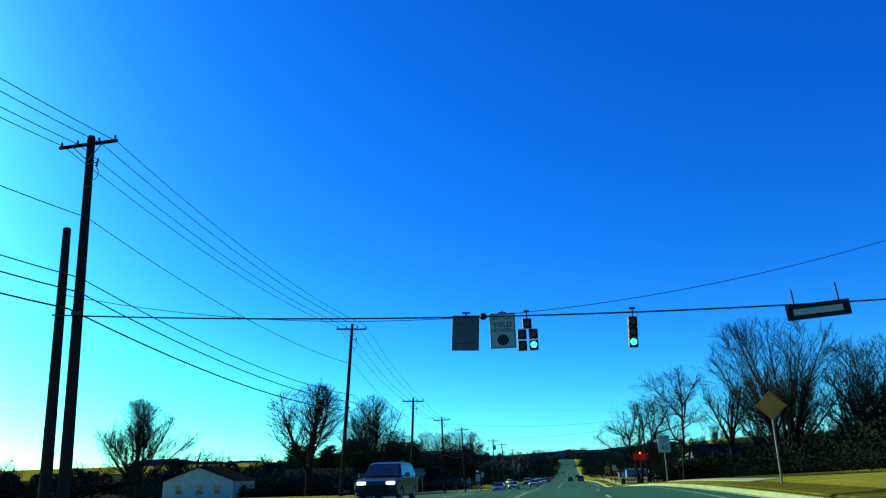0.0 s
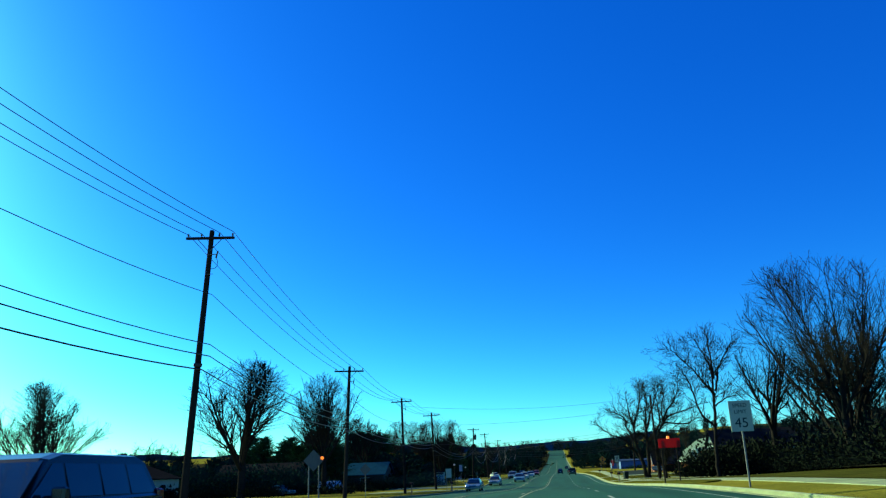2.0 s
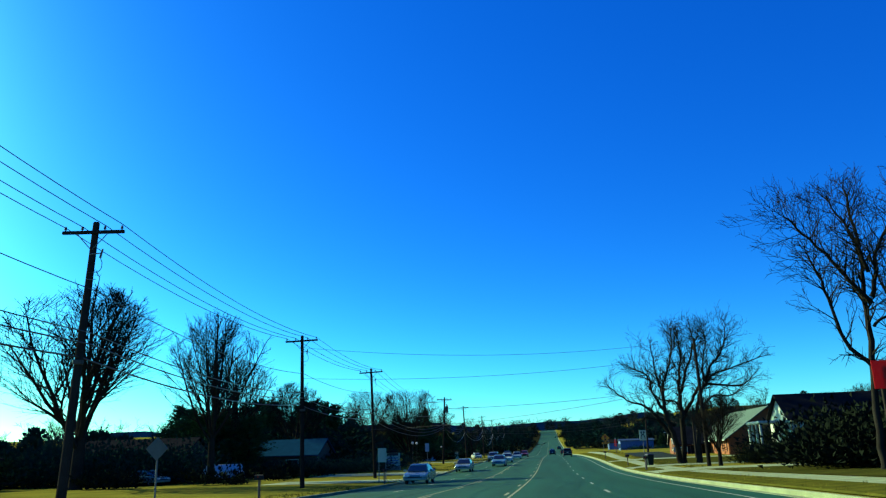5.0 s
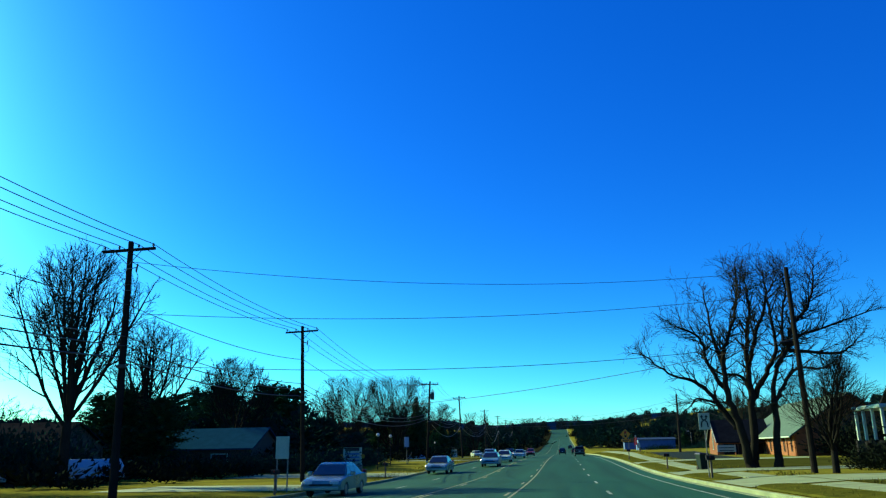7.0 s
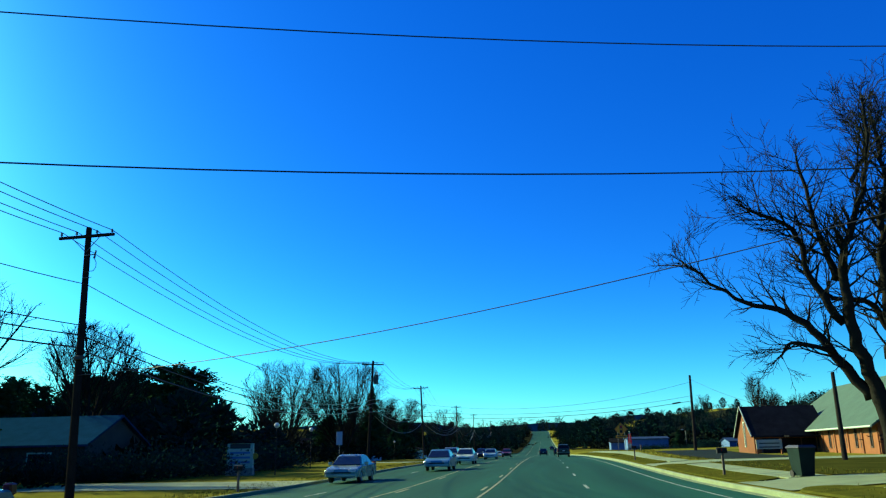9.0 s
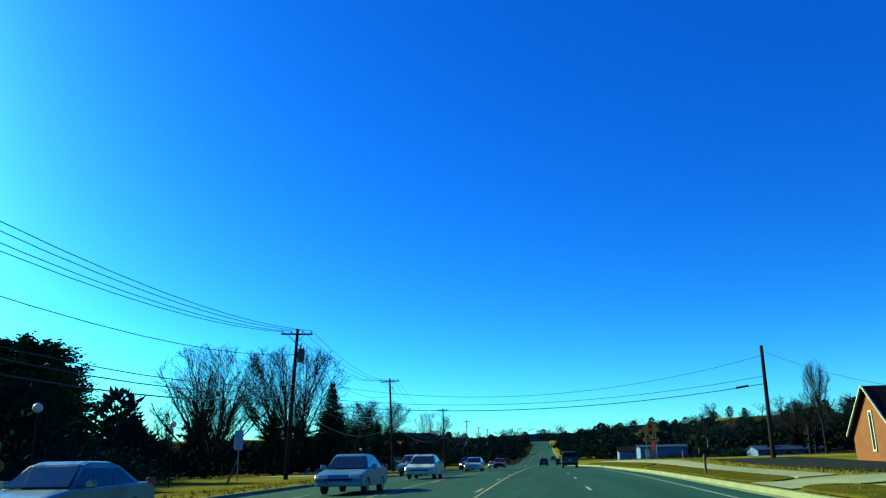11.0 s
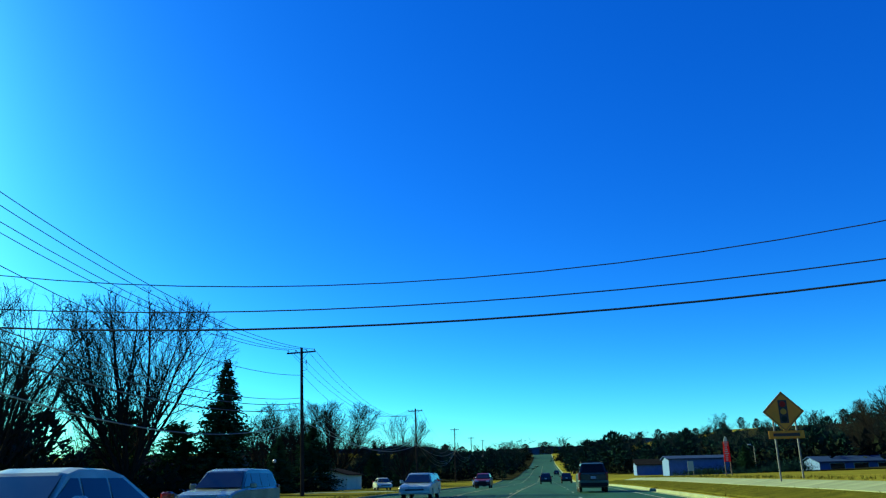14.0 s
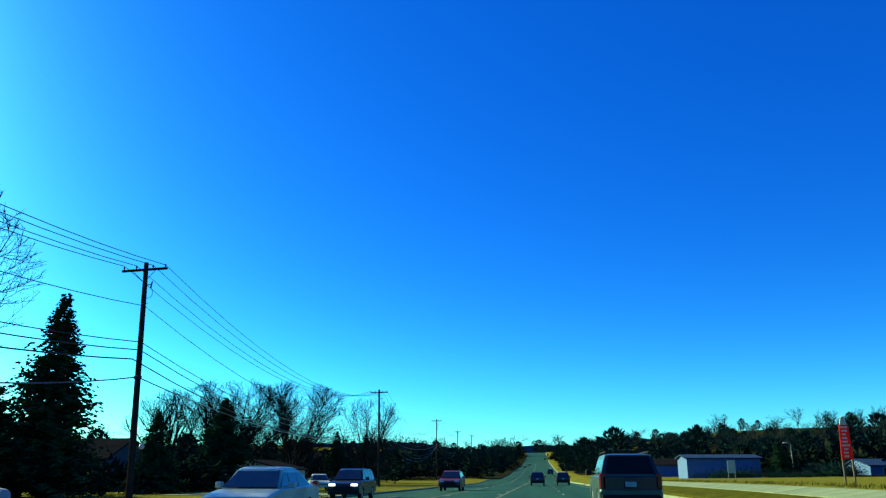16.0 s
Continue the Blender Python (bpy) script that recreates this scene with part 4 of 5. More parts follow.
# ---- cars ----
def wheel(parent, x, y, r, s):
    w = part("wheel", Mesh().loft([[(x + dx, y + math.cos(a) * q, r + math.sin(a) * q) for a in np.linspace(0, 2 * math.pi, 19)[:-1]] for dx, q in ((-0.1, r * 0.9), (-0.07, r), (0.07, r), (0.1, r * 0.9))]), "tyre", parent)
    m = Mesh().loft([[(x + s * dx, y + math.cos(a) * q, r + math.sin(a) * q) for a in np.linspace(0, 2 * math.pi, 15)[:-1]] for dx, q in ((0.101, r * 0.66), (0.106, r * 0.62), (0.09, r * 0.5), (0.104, r * 0.18))])
    part("rim", m, "rim", w)


CAR = {  # length, width, belt and roof heights, wheel radius, axle places, then body and glasshouse outlines as (along, up)
    "sedan": dict(w=1.8, r=0.32, ax=(-1.40, 1.35), body=[(-2.35, 0.30), (-2.38, 0.55), (-2.30, 0.72), (-1.95, 0.80), (-1.25, 0.90), (1.45, 0.98), (2.20, 0.97), (2.33, 0.85), (2.36, 0.5), (2.28, 0.32)],
                  cab=[(-1.30, 0.89), (-0.55, 1.38), (-0.25, 1.45), (0.60, 1.44), (0.95, 1.36), (1.65, 0.97)], posts=(-0.30, 0.45), tumble=0.22),
    "suv": dict(w=1.85, r=0.36, ax=(-1.42, 1.38), body=[(-2.28, 0.36), (-2.32, 0.62), (-2.28, 0.90), (-1.85, 1.00), (-1.15, 1.06), (2.10, 1.10), (2.27, 1.06), (2.32, 0.7), (2.26, 0.40)],
                cab=[(-1.25, 1.05), (-0.55, 1.60), (-0.2, 1.68), (1.75, 1.67), (1.98, 1.58), (2.22, 1.08)], posts=(-0.25, 0.6, 1.35), tumble=0.2),
    "jeep": dict(w=1.78, r=0.37, ax=(-1.38, 1.24), body=[(-2.18, 0.40), (-2.26, 0.62), (-2.20, 0.98), (-2.0, 1.06), (-1.10, 1.10), (2.05, 1.10), (2.13, 1.08), (2.16, 0.75), (2.24, 0.68), (2.24, 0.48), (2.12, 0.42)],
                 cab=[(-1.15, 1.095), (-0.62, 1.60), (-0.35, 1.68), (1.6, 1.70), (1.95, 1.66), (2.12, 1.09)], posts=(-0.15, 0.62, 1.28), tumble=0.17),
}


def car(kind, paint, label, at, rails=False, name="car"):
    """A car standing on its wheels, nose towards -y."""
    c = CAR[kind]
    w, r = c["w"] / 2, c["r"]
    root = thing(name, label, "car", "cars on the road", at)
    under = []
    for ay in sorted(c["ax"], reverse=True):
        under += [(ay + math.cos(a) * r * 1.16, r + math.sin(a) * r * 1.16) for a in np.linspace(-0.1, math.pi + 0.1, 9)]
    outline = c["body"] + under
    m, rings = Mesh(), []
    for x, s in ((-w, 0.05), (-w + 0.05, 0.012), (-w + 0.16, 0), (w - 0.16, 0), (w - 0.05, 0.012), (w, 0.05)):
        rings.append([(x, y * (1 - s * 0.35), z - (s if z > 0.55 else -s * 0.3)) for y, z in outline])
    part("body", m.loft(rings), paint, root)
    cab, belt, top = c["cab"], c["cab"][0][1], max(z for _, z in c["cab"])
    inx = lambda z: w - 0.06 - c["tumble"] * max(0, z - belt) / (top - belt)
    m, rings = Mesh(), []
    for s, q in ((-1, 1.0), (-1, 0.8), (1, 0.8), (1, 1.0)):
        rings.append([(s * inx(z) * q, y, z + (0.025 if q < 1 and z > belt + 0.1 else 0) - (0.12 if z < belt + 0.02 else 0)) for y, z in cab])
    part("cabin", m.loft(rings), paint, root)

    def edge(z, front):
        pts = cab[:3] if front else list(reversed(cab[3:]))
        return float(np.interp(z, [p[1] for p in pts], [p[0] for p in pts]))

    z0, z1 = belt + 0.05, top - 0.13
    cuts = [None, *c["posts"], None]
    for s in (-1, 1):
        for a, b in zip(cuts, cuts[1:]):
            pts = []
            for z, k in ((z0, 0), (z1, 0), (z1, 1), (z0, 1)):
                y = ((edge(z, True) + 0.12) if a is None else a + 0.03) if k == 0 else ((edge(z, False) - 0.12) if b is None else b - 0.03)
                pts.append((s * (inx(z) + 0.006), y, z))
            q = [(p[0] - s * 0.03, p[1], p[2]) for p in pts]
            part("side_window", Mesh().loft([pts, q] if s > 0 else [q, pts]), "glass", root)
    for front, nm in ((True, "windscreen"), (False, "rear_window")):
        (ya, za), (yb, zb) = ((cab[0], cab[1]) if front else (cab[-1], cab[-2]))
        d = Vector((0, yb - ya, zb - za))
        nrm = Vector((0, -d.z, d.y)).normalized() * (1 if front else -1)
        if nrm.y * (-1 if front else 1) < 0:
            nrm = -nrm
        pts = []
        for s, u in ((-1, 0.1), (1, 0.1), (1, 0.97), (-1, 0.97)):
            y, z = ya + d.y * u, za + d.z * u
            pts.append(Vector((s * (inx(z) - 0.07), y, z)) + nrm * 0.012)
        part(nm, Mesh().loft([pts, [p - nrm * 0.03 for p in pts]]), "tinted_glass" if kind == "jeep" else "glass", root)
    for ay in c["ax"]:
        for s in (-1, 1):
            wheel(root, s * (w - 0.115), ay, r, s)
    yf, yr = min(p[0] for p in c["body"]), max(p[0] for p in c["body"])
    zl = c["body"][2][1] - 0.08
    for s in (-1, 1):
        part("headlight", Mesh().bevel_box(s * (w - 0.30) - 0.2, s * (w - 0.30) + 0.2, yf + 0.005, yf + 0.25, zl - 0.09, zl + 0.07, 0.03), "lit_lens" if "lit headlights" in label else "clear_lens", root)
        tz = (1.0, 0.86, 0.66)[0 if kind == "sedan" else 1] - 0.12
        part("tail_light", Mesh().bevel_box(s * (w - 0.10) - 0.10, s * (w - 0.10) + 0.09, yr - 0.20, yr - 0.03 if kind == "jeep" else yr + 0.0, tz - 0.02, tz + (0.2 if kind == "sedan" else 0.42), 0.03), "red_lens", root)
        mz = belt + 0.09
        part("mirror", Mesh().bevel_box(s * (w + 0.12) - 0.1, s * (w + 0.12) + 0.1, cab[0][0] + 0.42, cab[0][0] + 0.58, mz - 0.08, mz + 0.1, 0.03).box(min(s * (w - 0.12), s * (w + 0.1)), max(s * (w - 0.12), s * (w + 0.1)), cab[0][0] + 0.46, cab[0][0] + 0.52, mz - 0.05, mz - 0.01), "black" if kind == "jeep" else paint, root)
    part("grille", Mesh().bevel_box(-0.55, 0.55, yf - 0.012, yf + 0.1, 0.5, zl - 0.06, 0.02), "black", root)
    part("front_bumper", Mesh().bevel_box(-w + 0.06, w - 0.06, yf - 0.03, yf + 0.2, 0.30, 0.48, 0.04), "black" if kind != "sedan" else paint, root)
    part("rear_bumper", Mesh().bevel_box(-w + 0.04, w - 0.04, yr - 0.2, yr + 0.03, 0.36, 0.58, 0.04), "black" if kind != "sedan" else paint, root)
    part("number_plate", Mesh().bevel_box(-0.16, 0.16, yr - 0.05, yr + 0.034, 0.78, 0.93, 0.008), "plate", root)
    if rails:
        for s in (-1, 1):
            part("roof_rail", Mesh().tube((s * 0.62, -0.35, top + 0.08), (s * 0.62, 1.75, top + 0.08), 0.018, 0.018, 6).box(s * 0.62 - 0.02, s * 0.62 + 0.02, -0.36, -0.28, top - 0.02, top + 0.07).box(s * 0.62 - 0.02, s * 0.62 + 0.02, 1.66, 1.74, top - 0.02, top + 0.07), "black", root)
        for yy in (0.15, 1.6):
            part("roof_bar", Mesh().bevel_box(-0.68, 0.68, yy - 0.03, yy + 0.03, top + 0.085, top + 0.115, 0.01), "black", root)
    return root


def on_road(x, y, turn=0.0):
    return pose(x, y, road_z(x, y), 0, 0, turn)


AHEAD, ONCOMING = 180, 0
jeep = car("jeep", "sage", "pale green boxy four-wheel-drive with black roof rails", on_road(2.85, 220.0, AHEAD), rails=True, name="sport_utility_car")
# near-black rear panels carry the shade on the car's back in their colour
part("tailgate", Mesh().bevel_box(-0.80, 0.80, 2.10, 2.21, 0.28, 1.08, 0.03), "dark_car", jeep, "rear tailgate with its shade in the dark colour")
part("spare_cover", Mesh().bevel_box(-0.20, 0.20, 2.16, 2.225, 0.74, 0.95, 0.02), "black", jeep)
part("tailgate_handle", Mesh().bevel_box(-0.16, 0.16, 2.16, 2.225, 1.0, 1.05, 0.01), "dark_car", jeep)
for s in (-1, 1):
    part("rear_pillar", Mesh().loft([[(s * 0.72, 2.16, 1.1), (s * 0.83, 2.14, 1.1), (s * 0.83, 2.02, 1.1), (s * 0.72, 2.02, 1.1)], [(s * 0.58, 1.99, 1.62), (s * 0.68, 1.97, 1.62), (s * 0.68, 1.86, 1.62), (s * 0.58, 1.86, 1.62)]]), "dark_car", jeep)
for kind, paint, lab, x, y in (
    ("suv", "dark_car", "dark sport utility car driving away in the lane", -0.1, 300.0),
    ("suv", "dark_car", "dark sport utility car driving away in the kerb lane", 3.4, 308.0),
    ("sedan", "dark_car", "dark saloon car far ahead on the road", 0.0, 395.0),
    ("suv", "dark_car", "dark car far ahead climbing the road", 3.5, 450.0),
):
    car(kind, paint, lab, on_road(x, y, AHEAD))
for kind, paint, lab, x, y in (
    ("suv", "dark_car", "dark sport utility car with lit headlights coming towards the junction", -7.8, 28.5),
    ("sedan", "silver", "silver saloon car coming along the kerb lane", -10.6, 115.0),
    ("sedan", "silver", "silver saloon car following in the kerb lane", -10.6, 147.0),
    ("sedan", "blue_car", "pale blue saloon car coming along the inner lane", -7.4, 161.0),
    ("sedan", "white_car", "white saloon car coming along the inner lane", -7.4, 180.0),
    ("sedan", "white_car", "white saloon car farther back in the inner lane", -7.4, 216.0),
    ("suv", "silver", "silver sport utility car coming along the kerb lane", -10.6, 195.0),
    ("suv", "dark_car", "dark sport utility car with lit headlights", -10.6, 240.0),
    ("suv", "red_car", "dark red sport utility car farther along the road", -7.4, 264.0),
    ("sedan", "white_car", "white saloon car far along the road", -10.6, 296.0),
):
    car(kind, paint, lab, on_road(x, y, ONCOMING))
car("sedan", "white_car", "white saloon car parked on the yard drive", pose(-20.5, 268, land(-20.5, 268), 0, 0, 20))
car("sedan", "silver", "silver car parked in the yard", pose(-40, 128, land(-40, 128), 0, 0, 70))


# ---- houses ----
def house(name, label, x, y, w, d, eave, ridge, along, wall, roof, windows=(), doors=(), over=0.35, turn=0.0, chimney=False, category="house", lift=0.0, trim="white_wall"):
    """A gabled house; the ridge runs along x or y. Windows and doors: (face, along, sill, width, height), faces W E S N."""
    root = thing(name, label, category, at=pose(x, y, land(x, y) + lift, 0, 0, turn))
    hw, hd = w / 2, d / 2
    if along == "y":
        sect = [(-hw, -0.6), (-hw, eave), (0, ridge), (hw, eave), (hw, -0.6)]
        part("wall", Mesh().prism(sect, -hd, hd), wall, root)
    else:
        m = Mesh().loft([[(xx, yy, zz) for yy, zz in [(-hd, -0.6), (-hd, eave), (0, ridge), (hd, eave), (hd, -0.6)]] for xx in (hw, -hw)])
        part("wall", m, wall, root)
    half, end = (hw, hd) if along == "y" else (hd, hw)
    k = (ridge - eave) / half
    for s in (-1, 1):
        lo = (s * (half + over), eave - over * k)
        prof = [(0, ridge + 0.02), lo, (lo[0], lo[1] + 0.14), (0, ridge + 0.17)]
        pts = [[((p, q, z) if along == "y" else (q, p, z)) for p, z in prof] for q in (-end - over, end + over)]
        part("roof", Mesh().loft(pts), roof, root)
    for lst, nm in ((windows, "window"), (doors, "door")):
        for f, u, z, ww, hh in lst:
            n = {"W": (-1, 0), "E": (1, 0), "S": (0, -1), "N": (0, 1)}[f]
            def slab(du, a, b, out0, out1):
                o0, o1 = sorted((out0, out1))
                if n[0]:
                    xs = sorted((n[0] * (hw + o0), n[0] * (hw + o1)))
                    return (xs[0], xs[1], u - du, u + du, a, b)
                ys = sorted((n[1] * (hd + o0), n[1] * (hd + o1)))
                return (u - du, u + du, ys[0], ys[1], a, b)
            if nm == "window":
                fr = part("window", Mesh().box(*slab(ww / 2 + 0.08, z - 0.1, z, 0.0, 0.07)), trim, root)
                part("lintel", Mesh().box(*slab(ww / 2 + 0.08, z + hh, z + hh + 0.09, 0.0, 0.05)), trim, fr)
                for sd in (-1, 1):
                    b = slab(0.04, z, z + hh, 0.0, 0.05)
                    sh = sd * (ww / 2 + 0.04)
                    part("frame", Mesh().box(*(b[:2] if n[0] else (b[0] + sh, b[1] + sh)), *((b[2] + sh, b[3] + sh) if n[0] else b[2:4]), z, z + hh), trim, fr)
                part("pane", Mesh().box(*slab(ww / 2, z, z + hh, 0.0, 0.02)), "glass", fr)
            else:
                part("door", Mesh().bevel_box(*slab(ww / 2, 0, hh, 0.0, 0.05), 0.01), "brown_wall", root)
    if chimney:
        part("chimney", Mesh().bevel_box(-0.4, 0.4, -0.35, 0.35, ridge - 1.0, ridge + 1.1, 0.04), "brick", root)
    return root


house("white_house", "small white clapboard house with a dark roof", -59.5, 120, 12, 9, 2.9, 5.0, "y", "white_wall", "dark_roof", [("S", -3.2, 0.9, 1.0, 1.3), ("S", 0.4, 0.9, 1.0, 1.3), ("S", 3.4, 0.9, 1.0, 1.3), ("E", 0, 0.9, 1.2, 1.2)])
house("brown_house", "low brown house with a dark roof", -47, 140, 13, 8, 2.7, 4.6, "x", "brown_wall", "dark_roof", [("S", -3, 0.9, 1.4, 1.1), ("S", 3, 0.9, 1.4, 1.1)], [("S", 0, 0, 0.9, 2.05)])
house("ranch_house", "long low brown ranch house with a blue-grey roof", -35.6, 157, 10.5, 8, 2.3, 4.2, "x", "brown_wall", "slate_roof", [("S", -3.4, 0.8, 1.6, 0.9), ("S", 2, 0.8, 1.6, 0.9)], [("S", -0.8, 0, 0.9, 1.95)])
house("garage", "white gabled garage beside the yard", -31.5, 283, 7.5, 9, 2.6, 3.5, "y", "white_wall", "dark_roof", [("S", -2.2, 1.0, 1.2, 0.8)], lift=-0.55)
house("teal_house", "low grey house behind the spruce", -43, 262, 13, 8, 2.7, 4.4, "x", "grey_wall", "dark_roof", [("S", -3, 0.9, 1.2, 1.1), ("S", 3, 0.9, 1.2, 1.1)], [("S", 0.5, 0, 0.95, 2.05)])
porch_house = house("porch_house", "white clapboard house with a dark gabled roof and a porch", 25.6, 128, 11, 6.5, 2.7, 4.75, "x", "white_wall", "dark_roof", [("W", -1.5, 0.9, 0.8, 1.3), ("W", 1.5, 0.9, 0.8, 1.3), ("S", -2, 0.9, 1.0, 1.3), ("S", 2, 0.9, 1.0, 1.3)], lift=0.8)
part("porch_floor", Mesh().bevel_box(-8.0, -5.5, -2.4, 2.0, -1.2, 0.6, 0.04), "dark_roof", porch_house)
part("porch_roof", Mesh().bevel_box(-8.0, -5.5, -2.4, 2.0, 2.35, 2.58, 0.04), "white_wall", porch_house)
for py in (-2.2, -0.8, 0.6, 1.8):
    part("porch_post", Mesh().bevel_box(-7.9, -7.74, py - 0.08, py + 0.08, 0.6, 2.35, 0.02), "white_wall", porch_house)
church = house("church_hall", "long orange brick church hall with a pale green gabled roof", 27.2, 169.0, 10.4, 21.0, 2.1, 5.65, "y", "brick", "green_roof",
               [("W", -9.2 + 1.3 * k + 0.35 * (k % 2), 0.45, 0.26, 1.35) for k in range(10)], over=0.6, category="church", lift=-0.1, trim="brown_wall")
for k in range(6):
    part("pilaster", Mesh().bevel_box(-5.28, -5.2, -10.4 + 2.6 * k, -10.14 + 2.6 * k, -0.4, 2.05, 0.02), "brick", church)
part("gutter", Mesh().tube((-5.84, -11.05, 1.72), (-5.84, 11.05, 1.72), 0.07, 0.07, 8), "white_wall", church)
chapel = house("church_wing", "brick gabled church wing with a steep dark roof", 20.0, 173.6, 5.6, 5.4, 1.75, 4.0, "x", "brick", "dark_roof", [("W", 0, 0.9, 0.3, 1.9)], over=0.25, category="church", lift=-0.35)
part("bargeboard", Mesh().prism([(-2.98, 1.62), (0.0, 4.14), (2.98, 1.62), (2.98, 1.70), (0.0, 4.22), (-2.98, 1.70)], -3.1, -3.02).data("bargeboard"), "white_wall", chapel, at=pose(0, 0, 0, 0, 0, -90))
# flat dark panel paints the deep eave shade along with the glass doors
part("entrance", Mesh().bevel_box(-2.3, 2.5, -2.78, -2.7, -0.1, 1.45, 0.02), "dark_roof", chapel, "dark panel for glass doors and the eave shade over them")
for k in range(4):
    part("mullion", Mesh().box(-2.3 + 1.55 * k, -2.2 + 1.55 * k, -2.81, -2.78, -0.1, 1.45), "brown_wall", chapel)
part("side_roof", Mesh().bevel_box(-0.5, 2.6, -4.3, -2.9, 1.5, 1.66, 0.03), "dark_roof", chapel)
house("blue_store", "long low store with a blue metal roof", 66, 322, 36, 10, 2.0, 2.9, "x", "blue_wall", "blue_roof", [("S", u, 0.6, 2.4, 1.1) for u in (-15, -11, -7, -3, 1, 5, 9)], category="store", lift=-1.3)
house("blue_shed", "low blue-walled storage building at the wood's edge", 27.2, 320, 10.5, 8, 3.7, 4.2, "x", "blue_wall", "blue_roof", doors=[("S", 1.5, 0, 1.8, 2.0)], category="building", lift=-0.9)
house("hill_house", "small white house on the wooded hill", 118, 372, 5, 5, 3.5, 6.0, "y", "white_wall", "dark_roof", [("S", 0, 1.2, 1.0, 1.2)])
house("far_house", "small faded blue house far along the road", 26.5, 372, 9, 7, 2.4, 3.6, "x", "blue_wall", "dark_roof")


# ---- signs ----
def lettering(name, text, size, mat, parent, at):
    """Raised letters in the built-in font, as a mesh."""
    cu = bpy.data.curves.new(name, "FONT")
    cu.body, cu.size, cu.align_x, cu.align_y, cu.extrude = text, size, "CENTER", "CENTER", 0.003
    ob = bpy.data.objects.new(name, cu)
    me = bpy.data.meshes.new_from_object(ob)
    bpy.data.objects.remove(ob)
    bpy.data.curves.remove(cu)
    return part(name, me, mat, parent, at=at)


FACE = lambda x, y, z: pose(x, y, z, 90)   # a flat outline turned to face -y


def plate_part(name, x, z, w, h, mat, parent, y=0.0, thick=0.02, label=""):
    return part(name, Mesh().bevel_box(x - w / 2, x + w / 2, y, y + thick, z - h / 2, z + h / 2, 0.006), mat, parent, label)


def post(parent, x, z0, z1, r=0.03, mat="galv", y=0.04):
    return part("post", Mesh().bevel_box(x - r, x + r, y, y + 2 * r, z0, z1, r * 0.3), mat, parent)


def disc(m, x, y0, y1, z, r, n=20):
    return m.tube((x, y0, z), (x, y1, z), r, r, n)


# junction: span wire with signals
SPAN_Y = 18.95
span_l, span_r = (-18.2, 18.7, 7.65), (13.5, 19.2, 6.6)
tagged(line("span_wire", span_l, span_r, 0.42, 0.028, 24, "thick span wire across the junction"), category="wire")
tagged(line("tether_wire", (-18.2, 18.9, 8.5), (13.5, 19.3, 9.2), 2.1, 0.012, 24, "thin upper span wire across the junction"), category="wire")
utility_pole(-16.75, 18.5, 14.69, -2.2, radius=0.2, label="tall wooden pole with a crossarm at the junction")
utility_pole(-17.75, 18.9, 11.1, -2.2, arm=False, radius=0.2, label="shorter wooden pole carrying the signal wire")
utility_pole(13.6, 19.3, 9.5, 0.0, arm=False, radius=0.17, label="wooden pole carrying the signal wire")


def signal_section(parent, x, z, lens, name="signal_section"):
    s = part(name, Mesh().bevel_box(x - 0.15, x + 0.15, 0, 0.18, z - 0.165, z + 0.165, 0.02), "amber", parent)
    part("backing", Mesh().bevel_box(x - 0.135, x + 0.135, -0.012, 0.0, z - 0.15, z + 0.15, 0.01), "black", s)
    part("lens", disc(Mesh(), x, -0.03, -0.008, z, 0.105), lens, s)
    v = Mesh()
    arc = np.linspace(math.radians(-20), math.radians(200), 13)
    v.loft([[(x + math.cos(a) * 0.125, yy, z + math.sin(a) * 0.125) for a in arc] + [(x + math.cos(a) * 0.117, yy, z + math.sin(a) * 0.117) for a in reversed(arc)] for yy in (-0.2, -0.01)])
    part("visor", v, "black", s)


def hanger(parent, x, z0, z1):
    part("hanger", Mesh().tube((x, 0.08, z0), (x, 0.08, z1), 0.022, 0.022, 7).bevel_box(x - 0.1, x + 0.1, 0.03, 0.13, z1 - 0.03, z1 + 0.03, 0.01), "black", parent)


five = thing("traffic_signal", "five-section amber traffic signal with a lit green lamp", "traffic signal", "traffic signals", pose(-0.81, SPAN_Y, 0.42))
signal_section(five, 0.0, 5.98, "dark_lens")
for z, a, b in ((5.62, "dark_lens", "dark_lens"), (5.24, "dark_lens", "green_lamp")):
    signal_section(five, -0.19, z, a)
    signal_section(five, 0.19, z, b)
hanger(five, 0, 6.1, 6.4)
three = thing("traffic_signal", "three-section amber traffic signal with a lit green lamp", "traffic signal", "traffic signals", pose(2.03, SPAN_Y, 0.32, 0, 3.0, 0))
for z, a in ((5.97, "dark_lens"), (5.63, "dark_lens"), (5.29, "green_lamp")):
    signal_section(three, 0.3, z, a)
hanger(three, 0.3, 6.1, 6.42)

turn_sign = thing("turn_sign", "white left-turn sign with black letters hanging from the wire", "sign", at=pose(-1.63, SPAN_Y, 6.19))
plate_part("panel", 0, 0, 0.86, 1.2, "sign_white", turn_sign)
border = Mesh()
for a, b, c, d in ((-0.41, 0.41, 0.56, 0.575), (-0.41, 0.41, -0.575, -0.56), (-0.41, -0.395, -0.575, 0.575), (0.395, 0.41, -0.575, 0.575)):
    border.box(a, b, -0.004, 0, c, d)
part("border", border, "ink", turn_sign)
lettering("letters", "LEFT", 0.155, "ink", turn_sign, FACE(-0.2, -0.004, 0.43))
lettering("letters", "TURN", 0.155, "ink", turn_sign, FACE(0.2, -0.004, 0.43))
lettering("letters", "YIELD", 0.25, "ink", turn_sign, FACE(0, -0.004, 0.2))
